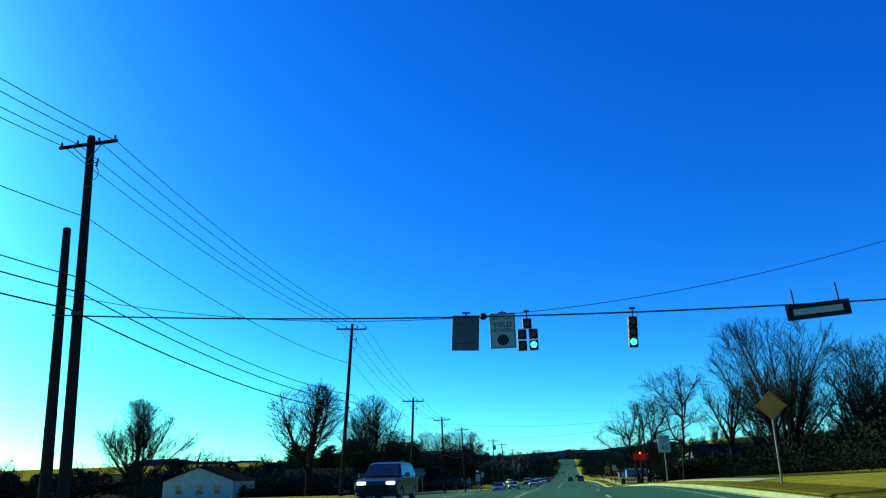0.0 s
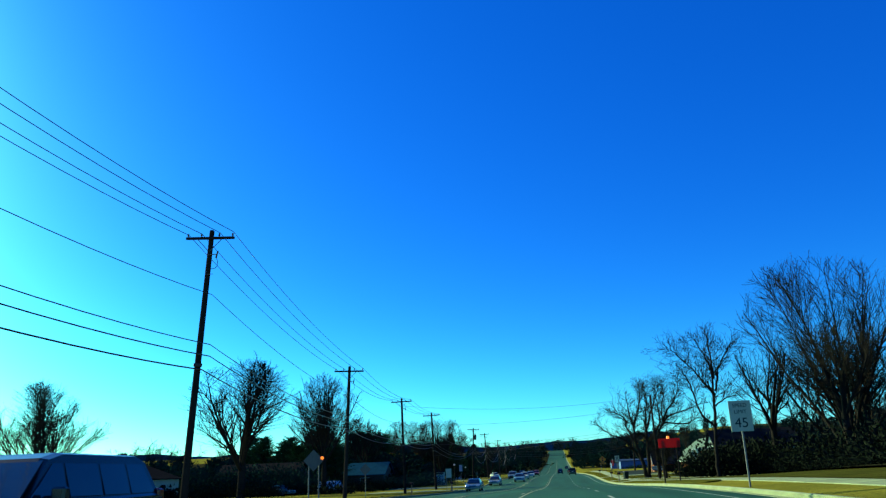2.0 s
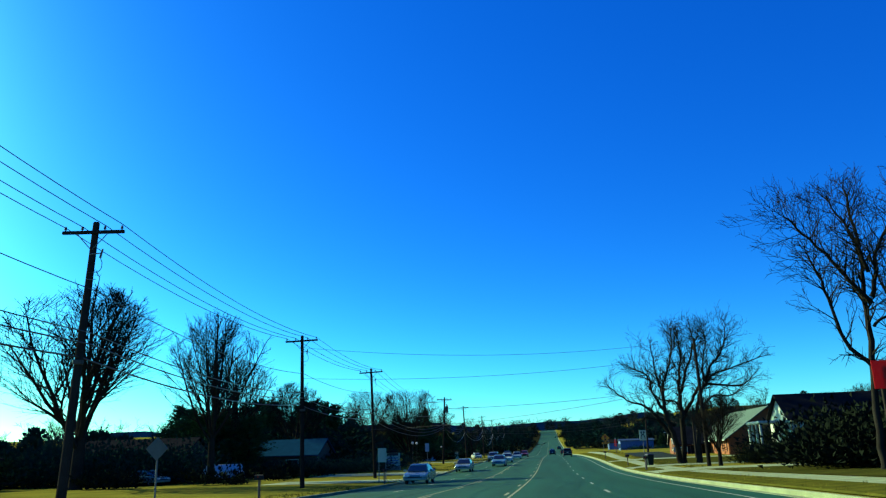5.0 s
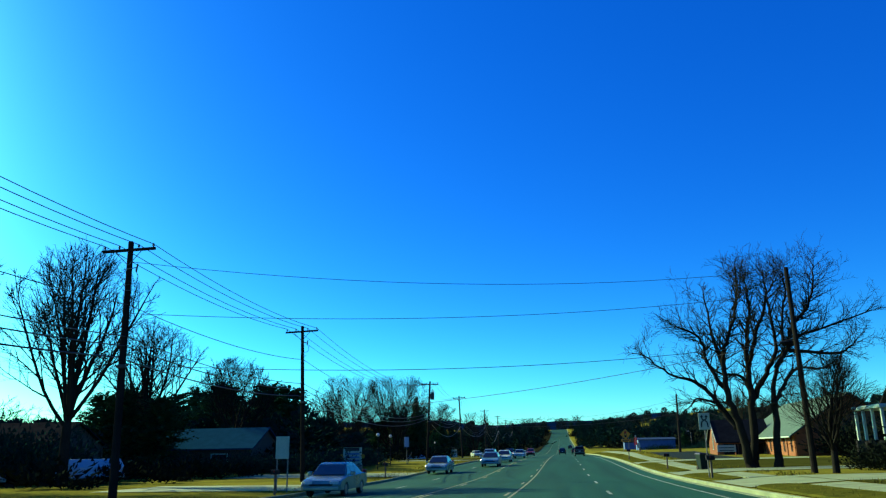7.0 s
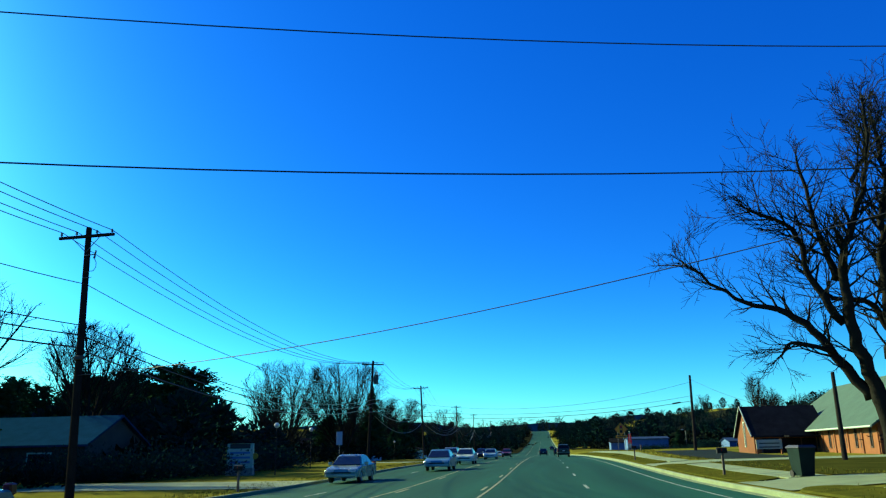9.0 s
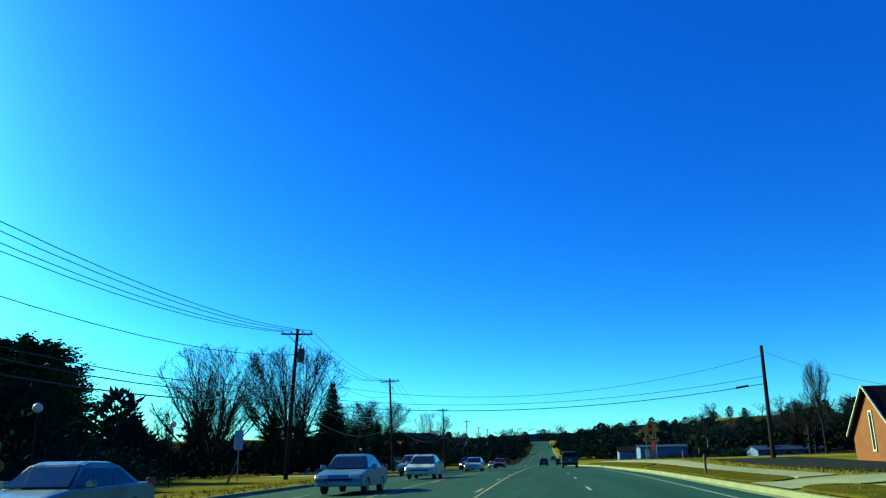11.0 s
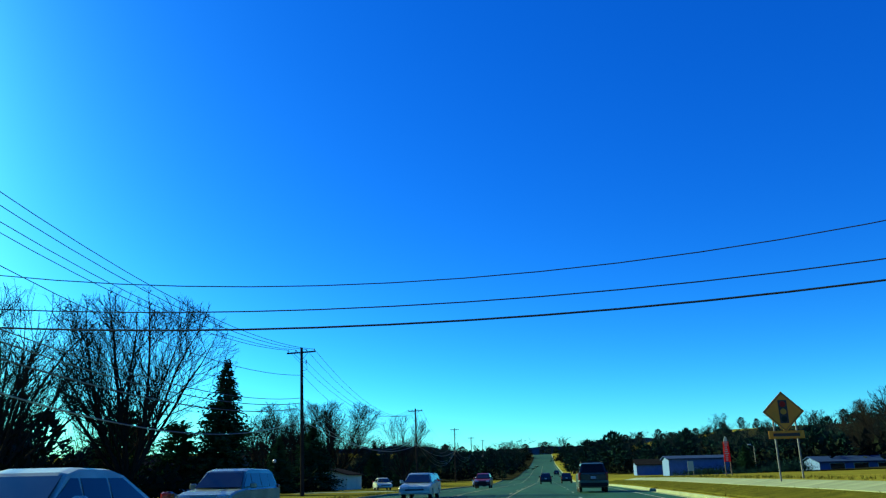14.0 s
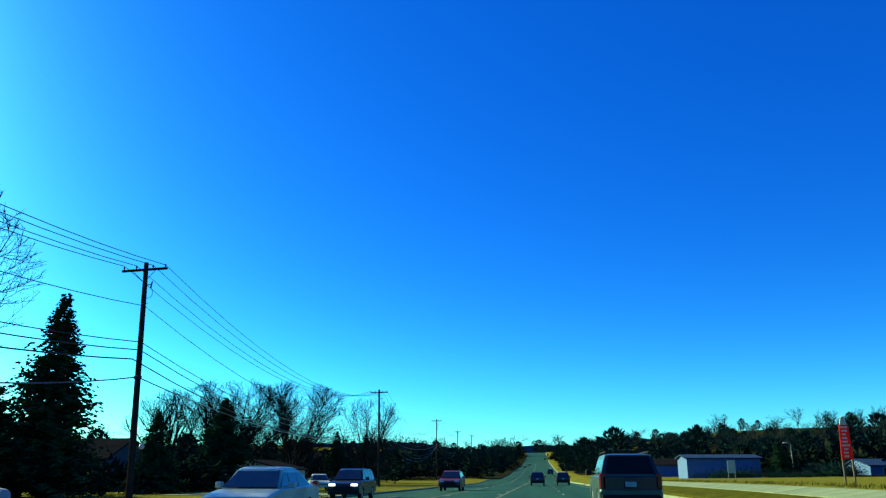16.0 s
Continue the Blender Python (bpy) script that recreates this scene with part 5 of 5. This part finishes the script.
lettering("letters", "ON", 0.155, "ink", turn_sign, FACE(-0.27, -0.004, 0.0))
lettering("letters", "GREEN", 0.155, "ink", turn_sign, FACE(0.12, -0.004, 0.0))
part("dot", disc(Mesh(), 0, -0.005, 0, -0.31, 0.19, 28), "ink", turn_sign)
part("hanger", Mesh().bevel_box(-0.14, 0.14, 0.02, 0.06, 0.58, 0.64, 0.01).box(-0.02, 0.02, 0.02, 0.05, 0.55, 0.68), "black", turn_sign)
blank = thing("blank_sign", "bare grey-green back of a hanging sign", "sign", at=pose(-2.89, SPAN_Y, 6.18, 0, 3.0, 0))
plate_part("panel", 0, 0, 0.92, 1.2, "sign_back", blank)
for z in (0.3, -0.36):
    part("stiffener", Mesh().bevel_box(-0.4, 0.4, -0.03, 0.0, z, z + 0.06, 0.008), "sign_back", blank)
part("hanger", Mesh().box(-0.02, 0.02, 0.01, 0.05, 0.55, 0.7).bevel_box(-0.14, 0.14, 0.0, 0.06, 0.66, 0.72, 0.01), "black", blank)
tagged(part("splice_box", Mesh().bevel_box(-2.38, -2.16, SPAN_Y - 0.1, SPAN_Y + 0.1, 6.6, 6.82, 0.05), "black"), "small black cable box on the span wire", "box")
street = thing("street_sign", "dark street sign panel hanging over the junction", "sign", at=pose(8.4, SPAN_Y, 6.3, 0, -4, 0))
plate_part("panel", 0, 0, 1.95, 0.5, "bin_green", street)
part("lettering_bar", Mesh().box(-0.75, 0.75, -0.004, 0, -0.1, 0.1), "sign_white", street)
part("hanger", Mesh().box(-0.7, -0.66, 0, 0.04, 0.2, 0.75), "black", street)
part("hanger", Mesh().box(0.66, 0.7, 0, 0.04, 0.2, 0.82), "black", street)


def diamond(root, z, side, mat, ink=True, y=0.0):
    h = side / math.sqrt(2)
    part("panel", Mesh().prism([(0, z - h), (h, z), (0, z + h), (-h, z)], y, y + 0.02), mat, root)
    if ink:
        m = Mesh()
        for s in (0.93, ):
            o, i = h * s, h * (s - 0.045)
            for (ax, az), (bx, bz) in zip(((0, -1), (1, 0), (0, 1), (-1, 0)), ((1, 0), (0, 1), (-1, 0), (0, -1))):
                m.add([(ax * o, y - 0.004, z + az * o), (bx * o, y - 0.004, z + bz * o), (bx * i, y - 0.004, z + bz * i), (ax * i, y - 0.004, z + az * i)], [(0, 1, 2, 3)])
        part("border", m, "ink", root)


def at_ground(x, y, turn=0.0):
    return pose(x, y, land(x, y), 0, 0, turn)


g = lambda x, y: land(x, y)
s1 = thing("warning_sign", "yellow diamond warning sign on a steel post", "sign", "roadside signs", at_ground(7.7, 23.6))
diamond(s1, 3.75 - g(7.7, 23.6), 0.76, "sign_yellow")
post(s1, 0, -0.3, 3.95 - g(7.7, 23.6))
s2 = thing("speed_limit_sign", "white speed limit sign with black figures on a post", "sign", "roadside signs", at_ground(6.6, 48.4))
zc = 3.45 - g(6.8, 48.4)
plate_part("panel", 0, zc, 0.80, 1.12, "sign_white", s2)
lettering("letters", "SPEED", 0.19, "ink", s2, FACE(0, -0.004, zc + 0.38))
lettering("letters", "LIMIT", 0.19, "ink", s2, FACE(0, -0.004, zc + 0.15))
lettering("letters", "45", 0.5, "ink", s2, FACE(0, -0.004, zc - 0.26))
post(s2, 0, -0.3, zc + 0.4)
s3 = thing("red_sign", "red rectangular roadside sign with an orange lamp on two posts", "sign", "roadside signs", at_ground(6.95, 71.0))
zc = 3.14 - g(6.95, 71)
plate_part("panel", 0, zc, 1.38, 0.58, "sign_red", s3)
for px in (-0.5, 0.46):
    post(s3, px, -0.3, zc + 0.2, 0.04, "pole")
part("lamp", Mesh().tube((-0.05, 0.02, zc + 0.28), (-0.05, 0.02, zc + 0.44), 0.10, 0.08, 12), "orange_lamp", s3)
s4 = thing("lane_sign", "white square lane-use sign with black arrows on a post", "sign", "roadside signs", at_ground(6.92, 118.8))
zc = 2.70 - g(6.92, 118.8)
plate_part("panel", 0, zc, 0.54, 0.80, "sign_white", s4)
m = Mesh()
for s in (-1, 1):
    pts = [(s * 0.16, -0.28), (s * 0.13, -0.05), (s * 0.03, 0.05), (s * -0.09, 0.10), (s * -0.11, 0.20)]
    for (x0, z0), (x1, z1) in zip(pts, pts[1:]):
        d = Vector((x1 - x0, z1 - z0)).normalized() * 0.03
        m.add([(x0 - d.y, -0.004, zc + z0 + d.x), (x1 - d.y, -0.004, zc + z1 + d.x), (x1 + d.y, -0.004, zc + z1 - d.x), (x0 + d.y, -0.004, zc + z0 - d.x)], [(0, 1, 2, 3)])
    m.add([(s * -0.20, -0.004, zc + 0.19), (s * -0.02, -0.004, zc + 0.19), (s * -0.11, -0.004, zc + 0.32)], [(0, 1, 2)])
part("arrows", m, "ink", s4)
post(s4, 0, -0.3, zc + 0.3, 0.024)
s5 = thing("signal_ahead_sign", "yellow diamond signal-ahead sign with a name plate on two posts", "sign", "roadside signs", at_ground(9.5, 201.2))
gz = g(9.5, 201.2)
diamond(s5, 3.47 - gz, 1.12, "sign_yellow")
part("symbol", Mesh().box(-0.17, 0.17, -0.006, 0, 3.47 - gz - 0.45, 3.47 - gz + 0.45), "ink", s5)
for k, mt in ((0.29, "sign_red"), (0, "sign_yellow"), (-0.29, "bin_green")):
    part("symbol_disc", disc(Mesh(), 0, -0.010, -0.006, 3.47 - gz + k, 0.115), mt, s5)
plate_part("name_plate", 0, 2.58 - gz, 1.35, 0.3, "sign_yellow", s5)
part("lettering_bar", Mesh().box(-0.5, 0.5, -0.004, 0, 2.52 - gz, 2.64 - gz), "ink", s5)
for px in (-0.42, 0.42):
    post(s5, px, -0.3, 3.5 - gz, 0.03)
s6 = thing("pylon_sign", "tall tapering red pylon sign with white bars on two posts", "sign", "roadside signs", at_ground(13.6, 230.7))
gz = g(13.6, 230.7)
part("panel", Mesh().prism([(-0.25, 1.98 - gz), (0.25, 1.98 - gz), (0.19, 3.44 - gz), (-0.19, 3.44 - gz)], 0, 0.06), "sign_red", s6)
part("finial", Mesh().prism([(-0.15, 3.44 - gz), (0.15, 3.44 - gz), (0.08, 3.74 - gz), (0, 3.82 - gz), (-0.08, 3.74 - gz)], 0, 0.06), "sign_white", s6)
rb = random.Random(4)
for k in range(9):
    z = 2.06 - gz + 0.155 * k
    a = rb.uniform(0.10, 0.17)
    part("lettering_bar", Mesh().box(-a, a * rb.uniform(0.4, 1), -0.004, 0, z, z + 0.075), "sign_white", s6)
for px in (-0.2, 0.2):
    post(s6, px, -0.3, 2.0 - gz, 0.035, "post_wood")
s7 = thing("white_sign", "plain white board on two short posts", "sign", "roadside signs", at_ground(17.7, 270))
plate_part("panel", 0, 2.05 - g(17.7, 270), 0.72, 1.15, "sign_white", s7)
for px in (-0.3, 0.3):
    post(s7, px, -0.3, 1.0, 0.03)
s8 = thing("business_sign", "blue and white business sign board with a brick base", "sign", "roadside signs", at_ground(-21.3, 157.5))
plate_part("panel", 0, 1.35, 1.9, 1.7, "sign_white", s8, thick=0.25)
for k, mt, hh in ((2.0, "ink", 0.32), (1.55, "sign_blue", 0.14), (1.22, "sign_blue", 0.14), (0.9, "sign_blue", 0.14)):
    plate_part("lettering_bar", 0, k, 1.5, hh, mt, s8, y=-0.006, thick=0.006)
part("cap", Mesh().prism([(-1.05, 2.2), (1.05, 2.2), (0.0, 2.5)], -0.05, 0.3), "dark_roof", s8)
part("base", Mesh().bevel_box(-1.0, 1.0, -0.05, 0.35, -0.2, 0.5, 0.02), "mortar", s8)
for s in (-1, 1):
    part("side_disc", disc(Mesh(), s * 1.1, 0.05, 0.09, 1.3, 0.22), "sign_yellow", s8)
s9 = thing("hanging_board", "pale blue board on a thin steel post", "sign", "roadside signs", at_ground(-20.4, 181.5))
plate_part("panel", 0, 2.68 - g(-20.4, 181.5), 0.62, 1.3, "tarp", s9)
post(s9, 0.0, -0.3, 3.0 - g(-20.4, 181.5), 0.03)
stake = thing("leaning_stake", "short leaning wooden stake in the lawn", "stake", at=pose(-19.6, 178.0, land(-19.6, 178), 0, 22, 0))
part("post", Mesh().bevel_box(-0.05, 0.05, -0.05, 0.05, -0.2, 1.5, 0.01), "post_wood", stake)
s10 = thing("diamond_sign", "bare grey back of a diamond sign on a post", "sign", "roadside signs", at_ground(-16.9, 85.5))
diamond(s10, 2.3, 0.7, "sign_back", False)
post(s10, 0, -0.3, 2.6)
s11 = thing("diamond_sign", "large bare back of a diamond sign with an orange lamp", "sign", "roadside signs", at_ground(-14.28, 62.5))
zc = 2.79 - g(-14.28, 62.5)
diamond(s11, zc, 0.86, "sign_back", False)
part("lamp", Mesh().tube((0.52, -0.04, zc + 0.12), (0.52, 0.04, zc + 0.12), 0.09, 0.09, 12), "orange_lamp", s11)
for px in (-0.3, 0.3):
    post(s11, px, -0.3, zc - 0.2)
s12 = thing("white_sign", "white board sign on two posts beside the driveway", "sign", "roadside signs", at_ground(-14.0, 117))
plate_part("panel", 0, 2.15, 0.7, 1.1, "sign_white", s12)
for px in (-0.28, 0.28):
    post(s12, px, -0.3, 1.6)
s13 = thing("church_sign", "white church notice board beside the brick wing", "sign", "roadside signs", at_ground(17.3, 167))
plate_part("panel", 0, 0.75, 1.9, 0.7, "sign_white", s13, thick=0.2)
for k in (-0.2, 0.08):
    plate_part("lettering_bar", 0, 0.75 + k, 1.5, 0.08, "ink", s13, y=-0.006, thick=0.006)
for px in (-0.9, 0.9):
    post(s13, px, -0.3, 1.15, 0.06, "brick")


# ---- right-hand poles and wires across the road ----
utility_pole(11.9, 119.3, 10.35, -0.6, arm=False, radius=0.15, label="plain weathered wooden pole among the trees")
utility_pole(14.9, 184.0, 8.2, 1.0, arm=False, radius=0.15, label="plain weathered wooden pole beside the lawn")
utility_pole(16.1, 148.5, 5.0, 0.0, arm=False, radius=0.14, label="short wooden pole beside the church")
for a, b, sag, r in (
    ((-18.1, 108.5, 9.6), (11.9, 119.3, 10.25), 0.9, 0.012), ((-18.1, 108.5, 7.35), (11.9, 119.3, 9.05), 0.7, 0.012),
    ((-18.1, 108.5, 5.2), (11.9, 119.3, 6.6), 0.75, 0.013), ((-18.35, 132.2, 4.3), (11.9, 119.3, 6.7), 0.7, 0.014),
    ((-17.85, 185.6, 7.1), (14.9, 184.0, 7.5), 1.95, 0.012), ((-17.85, 185.6, 5.9), (14.9, 184.0, 6.14), 1.2, 0.014), ((-17.85, 185.6, 5.4), (14.9, 184.0, 5.64), 1.1, 0.022),
    ((14.9, 184.0, 7.9), (20.0, 176.4, 4.6), 0.3, 0.012),
):
    line("crossing_wire", a, b, sag, r, 20, "dark wire sagging across the road")


tagged(part("splice_sleeve", Mesh().tube((13.1, 184.1, 5.42), (13.9, 184.05, 5.54), 0.07, 0.07, 8), "black"), "black splice sleeve on the thick cable", "sleeve")

# ---- far hills ----
ridge = random.Random(9)
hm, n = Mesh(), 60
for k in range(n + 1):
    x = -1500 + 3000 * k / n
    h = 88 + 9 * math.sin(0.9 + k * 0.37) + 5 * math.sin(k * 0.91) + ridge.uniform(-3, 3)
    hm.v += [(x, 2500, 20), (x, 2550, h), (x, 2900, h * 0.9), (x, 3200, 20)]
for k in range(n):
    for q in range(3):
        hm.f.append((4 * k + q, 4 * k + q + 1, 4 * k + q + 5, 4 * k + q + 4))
# blue distance haze is put into the base colour of these hills
tagged(part("backdrop_hills", hm, material("haze_blue_far_woods", (0.0086, 0.054, 0.0936), 1.0, other=(0.0058, 0.036, 0.0648), scale=0.01, fine=0.1, amount=0.8, spec=0.0)), "distant wooded hills at the end of the road, tinted with blue haze", "hills", kind="structure")


# ---- small roadside things ----
def mailbox(x, y, turn=-90, name="mailbox", label="black mailbox on a wooden post"):
    root = thing(name, label, "mailbox", "mailboxes", at_ground(x, y) @ Matrix.Scale(0.9, 4))
    part("post", Mesh().bevel_box(-0.05, 0.05, -0.05, 0.05, -0.2, 1.0, 0.01), "post_wood", root)
    box = Mesh()
    prof = [(-0.1, 1.0), (0.1, 1.0), (0.1, 1.15)] + [(math.cos(a) * 0.1, 1.15 + math.sin(a) * 0.1) for a in np.linspace(0.3, math.pi - 0.3, 6)] + [(-0.1, 1.15)]
    box.loft([[(xx, p, z) for p, z in prof] for xx in (0.20, -0.23)])
    b = part("box", box, "black", root)
    part("flag", Mesh().box(-0.06, -0.02, -0.115, -0.105, 1.10, 1.2), "red_lens", b)
    return root


for x, y in ((7.2, 136.5), (6.9, 165.0), (6.9, 118.0)):
    mailbox(x, y)
for x, y in ((-13.2, 137.0), (-13.2, 114.0), (-13.3, 88.0)):
    mailbox(x, y)


def wheelie_bin(x, y, turn):
    root = thing("wheelie_bin", "dark green wheelie bin with a dark blue lid", "bin", "wheelie bins", at_ground(x, y, turn) @ Matrix.Scale(0.96, 4))
    part("body", Mesh().loft([[(-a, -b, z), (a, -b, z), (a, b, z), (-a, b, z)] for z, a, b in ((0.05, 0.24, 0.26), (0.1, 0.25, 0.27), (0.9, 0.31, 0.36), (1.0, 0.32, 0.37))]), "bin_green", root)
    part("lid", Mesh().loft([[(-a, -b, z), (a, -b, z), (a, b, z), (-a, b, z)] for z, a, b in ((1.0, 0.34, 0.40), (1.04, 0.34, 0.41), (1.1, 0.28, 0.33))]), "bin_lid", root)
    part("handle", Mesh().tube((-0.26, 0.42, 0.94), (0.26, 0.42, 0.94), 0.018, 0.018, 7), "black", root)
    for s in (-1, 1):
        part("wheel", Mesh().tube((s * 0.25, 0.25, 0.12), (s * 0.31, 0.25, 0.12), 0.12, 0.12, 14), "tyre", root)


wheelie_bin(8.85, 132.0, 15)


def globe_lamp(x, y, h):
    root = thing("globe_lamp", "lamp post with a white globe", "lamp", "globe lamps", at_ground(x, y))
    part("post", Mesh().tube((0, 0, -0.2), (0, 0, h), 0.05, 0.035, 8), "black", root)
    part("globe", Mesh().loft([[(math.cos(a) * r, math.sin(a) * r, h + 0.18 + z) for a in np.linspace(0, 2 * math.pi, 13)[:-1]] for z, r in ((-0.18, 0.06), (-0.12, 0.14), (0, 0.19), (0.12, 0.14), (0.18, 0.05))]), "globe", root, smooth=True)


globe_lamp(-18.5, 157.0, 3.2)
globe_lamp(-20.5, 172.0, 3.2)
globe_lamp(-27.0, 246.0, 3.0)
tarped = thing("covered_trailer", "trailer under a pale blue tarpaulin on the lawn", "trailer", at=at_ground(-33.5, 131.5, 75))
part("cover", Mesh().loft([[(x, y * w, z) for y, z in ((-1.1, 0.5), (-1.0, 1.2), (-0.4, 1.75), (0.4, 1.75), (1.0, 1.2), (1.1, 0.5))] for x, w in ((-2.4, 0.7), (-1.9, 1.0), (1.2, 1.0), (2.3, 0.75))]), "tarp", tarped)
part("bed", Mesh().bevel_box(-2.3, 2.3, -0.95, 0.95, 0.4, 0.55, 0.03), "galv", tarped)
for s in (-1, 1):
    part("wheel", Mesh().tube((0, s * 0.98, 0.3), (0, s * 1.12, 0.3), 0.3, 0.3, 16), "tyre", tarped)

lawn_post = thing("wooden_post", "short brown wooden post standing on the lawn", "post", at=at_ground(10.7, 192.8))
part("post", Mesh().bevel_box(-0.07, 0.07, -0.07, 0.07, -0.2, 0.62, 0.012), "post_wood", lawn_post)
street_light = thing("street_lamp", "tall grey street lamp beside the blue store", "lamp", at=at_ground(37, 316))
part("post", Mesh().tube((0, 0, -0.3), (0, 0, 4.6), 0.09, 0.06, 8), "galv", street_light)
part("arm", Mesh().tube((0, 0, 4.55), (-0.7, -0.3, 4.9), 0.04, 0.035, 7), "galv", street_light)
part("lamp_head", Mesh().bevel_box(-1.15, -0.6, -0.45, -0.2, 4.82, 4.96, 0.03), "globe", street_light)
pile = thing("covered_stack", "low stack under a pale blue tarpaulin in the yard", "stack", at=at_ground(-28.6, 231.5, 8))
part("cover", Mesh().loft([[(x, y * w, z * w) for y, z in ((-0.8, -0.1), (-0.75, 0.5), (-0.3, 0.72), (0.3, 0.70), (0.75, 0.45), (0.8, -0.1))] for x, w in ((-2.2, 0.7), (-1.9, 1.0), (-0.4, 0.92), (1.0, 1.05), (2.1, 0.8))]), "tarp", pile)
scatter("brush_pile", spread_rows(81, "fine", 9, -32.5, -28, 264, 271, 0.7, 1.4, 1.6), "bark", "heap of cut grey brush beside the garage", "brush")

# ---- pavements, drives and their slabs ----
def slab_mesh(w, d):
    return Mesh().bevel_box(-w / 2, w / 2, -d / 2, d / 2, -0.08, 0.03, 0.012).data("slab")


walk_r = tagged(thing("pavement_right", "pale concrete slab pavement along the lawn", "pavement"), kind="structure")
sl = slab_mesh(1.25, 1.48)
for k in range(0, 150):
    y = 32.0 + 1.5 * k
    if 107.8 < y < 116.9 or 124.8 < y < 132.2 or 151.2 < y < 157:
        continue
    x = 8.9
    slope = math.degrees(math.atan2(land(x + 0.6, y) - land(x - 0.6, y), 1.2))
    tilt = math.degrees(math.atan2(land(x, y + 1) - land(x, y - 1), 2))
    part("slab", sl, "concrete", walk_r, at=pose(x, y, land(x, y), tilt, -slope, 0))


def drive(name, x0, x1, y0, y1, label):
    m = Mesh()
    xs, ys = np.linspace(x0, x1, 12), np.linspace(y0, y1, 4)
    for x in xs:
        for y in ys:
            hgt = land(x, y) if not (KERB_L < x < KERB_R) else road_z(x, y) + 0.02
            m.v.append((x, y, hgt + 0.035))
    n = len(ys)
    for i in range(len(xs) - 1):
        for j in range(n - 1):
            m.f.append((i * n + j, (i + 1) * n + j, (i + 1) * n + j + 1, i * n + j + 1))
    tagged(part(name, m, "concrete"), label, "driveway", kind="structure")


for i, (x0, x1, y0, y1) in enumerate(((6.5, 26, 108.6, 116.1), (6.5, 20, 125.6, 131.4), (6.5, 22, 152.0, 156.2), (-25, -12.5, 118, 126), (-27, -12.5, 139, 147), (-25, -12.5, 196, 204), (-25, -12.5, 245, 252))):
    drive(f"driveway_{i + 1}", x0, x1, y0, y1, "pale concrete driveway crossing the verge")

verge_cuts = ((-40, 30), (60, 109), (115.7, 126), (131, 152.4), (155.8, 183.6), (187, 262))
for i, (y0, y1) in enumerate(verge_cuts):
    m = Mesh()
    ys = sorted(set([y0, y1] + [y0 + 1.6 * (1 - math.cos(t)) for t in np.linspace(0, math.pi / 2, 7)] + [y1 - 1.6 * (1 - math.cos(t)) for t in np.linspace(0, math.pi / 2, 7)] + list(np.arange(y0 + 2, y1 - 2, 2.0))))
    mid, half = KERB_R + 1.0, 0.80
    for y in ys:
        e = min(y - y0, y1 - y, 1.6) / 1.6
        w = max(0.03, half * math.sqrt(max(0.0, 1 - (1 - e) ** 2)))
        for x in (mid - w, mid - w * 0.9, mid, mid + w * 0.9, mid + w):
            edge = abs(x - mid) > w * 0.95
            m.v.append((x, float(y), land(x, y) + (0.03 if edge else 0.075)))
    for k in range(len(ys) - 1):
        for q in range(4):
            m.f.append((5 * k + q, 5 * k + q + 1, 5 * k + q + 6, 5 * k + q + 5))
    tagged(part(f"verge_{i + 1}", m, "dirt"), "brown worn grass island between kerb and pavement", "verge", kind="structure")

M["dull_grass"] = material("dull_winter_grass", (0.055, 0.056, 0.011), 0.95, other=(0.020, 0.024, 0.006), scale=0.5, fine=9, bump=0.03, amount=0.9, spec=0.0)
strip("lawn_1", 9.75, 17.5, 40, 116, 0.03, "dull_grass", "dull brown winter lawn below the brushy bank", 2.0, hgt=land)
strip("lawn_2", 9.75, 26.0, 131.6, 151.8, 0.03, "dull_grass", "dull winter lawn in front of the church hall", 2.0, hgt=land)
# tree shade over the parking strip is put into this darker asphalt
M["shade_dark_asphalt"] = material("shade_dark_asphalt", (0.010, 0.018, 0.013), 0.9, other=(0.006, 0.011, 0.008), scale=0.8, fine=30, bump=0.003, amount=0.8, spec=0.05)
strip("parking_lot", 11.2, 16.9, 157.0, 186.0, 0.03, "shade_dark_asphalt", "asphalt parking strip in front of the church with tree shade in its colour", 2.0, hgt=land)


# ---- tufts of dry grass along the edges ----
def tufts(name, spans, label):
    """Small sprays of dry blades, joined; spans are (x from, x to, y from, y to, number)."""
    rng = random.Random(77)
    v, f = [], []
    for x0, x1, y0, y1, n in spans:
        for _ in range(n):
            x, y = rng.uniform(x0, x1), rng.uniform(y0, y1)
            if any(p - 0.3 < y < q + 0.3 for p, q in ((108.6, 116.1), (125.6, 131.4), (152.0, 156.2))):
                continue
            z = land(x, y)
            for _ in range(5):
                a, h, lean = rng.uniform(0, 6.283), rng.uniform(0.05, 0.16), rng.uniform(0.0, 0.1)
                bx, by = x + rng.gauss(0, 0.05), y + rng.gauss(0, 0.05)
                k = len(v)
                v += [(bx - 0.012 * math.sin(a), by + 0.012 * math.cos(a), z), (bx + 0.012 * math.sin(a), by - 0.012 * math.cos(a), z), (bx + lean * math.cos(a), by + lean * math.sin(a), z + h)]
                f.append((k, k + 1, k + 2))
    me = bpy.data.meshes.new(name)
    me.from_pydata(v, [], f)
    me.materials.append(M["grass"])
    return tagged(new(name, me), label, "grass", kind="stuff")


tufts("dry_grass_tufts", ((6.5, 8.1, 60, 262, 1500), (9.7, 11.5, 100, 262, 1500), (-15.2, -12.5, 60, 262, 2500)), "tufts of dry yellow grass along kerb and pavement")
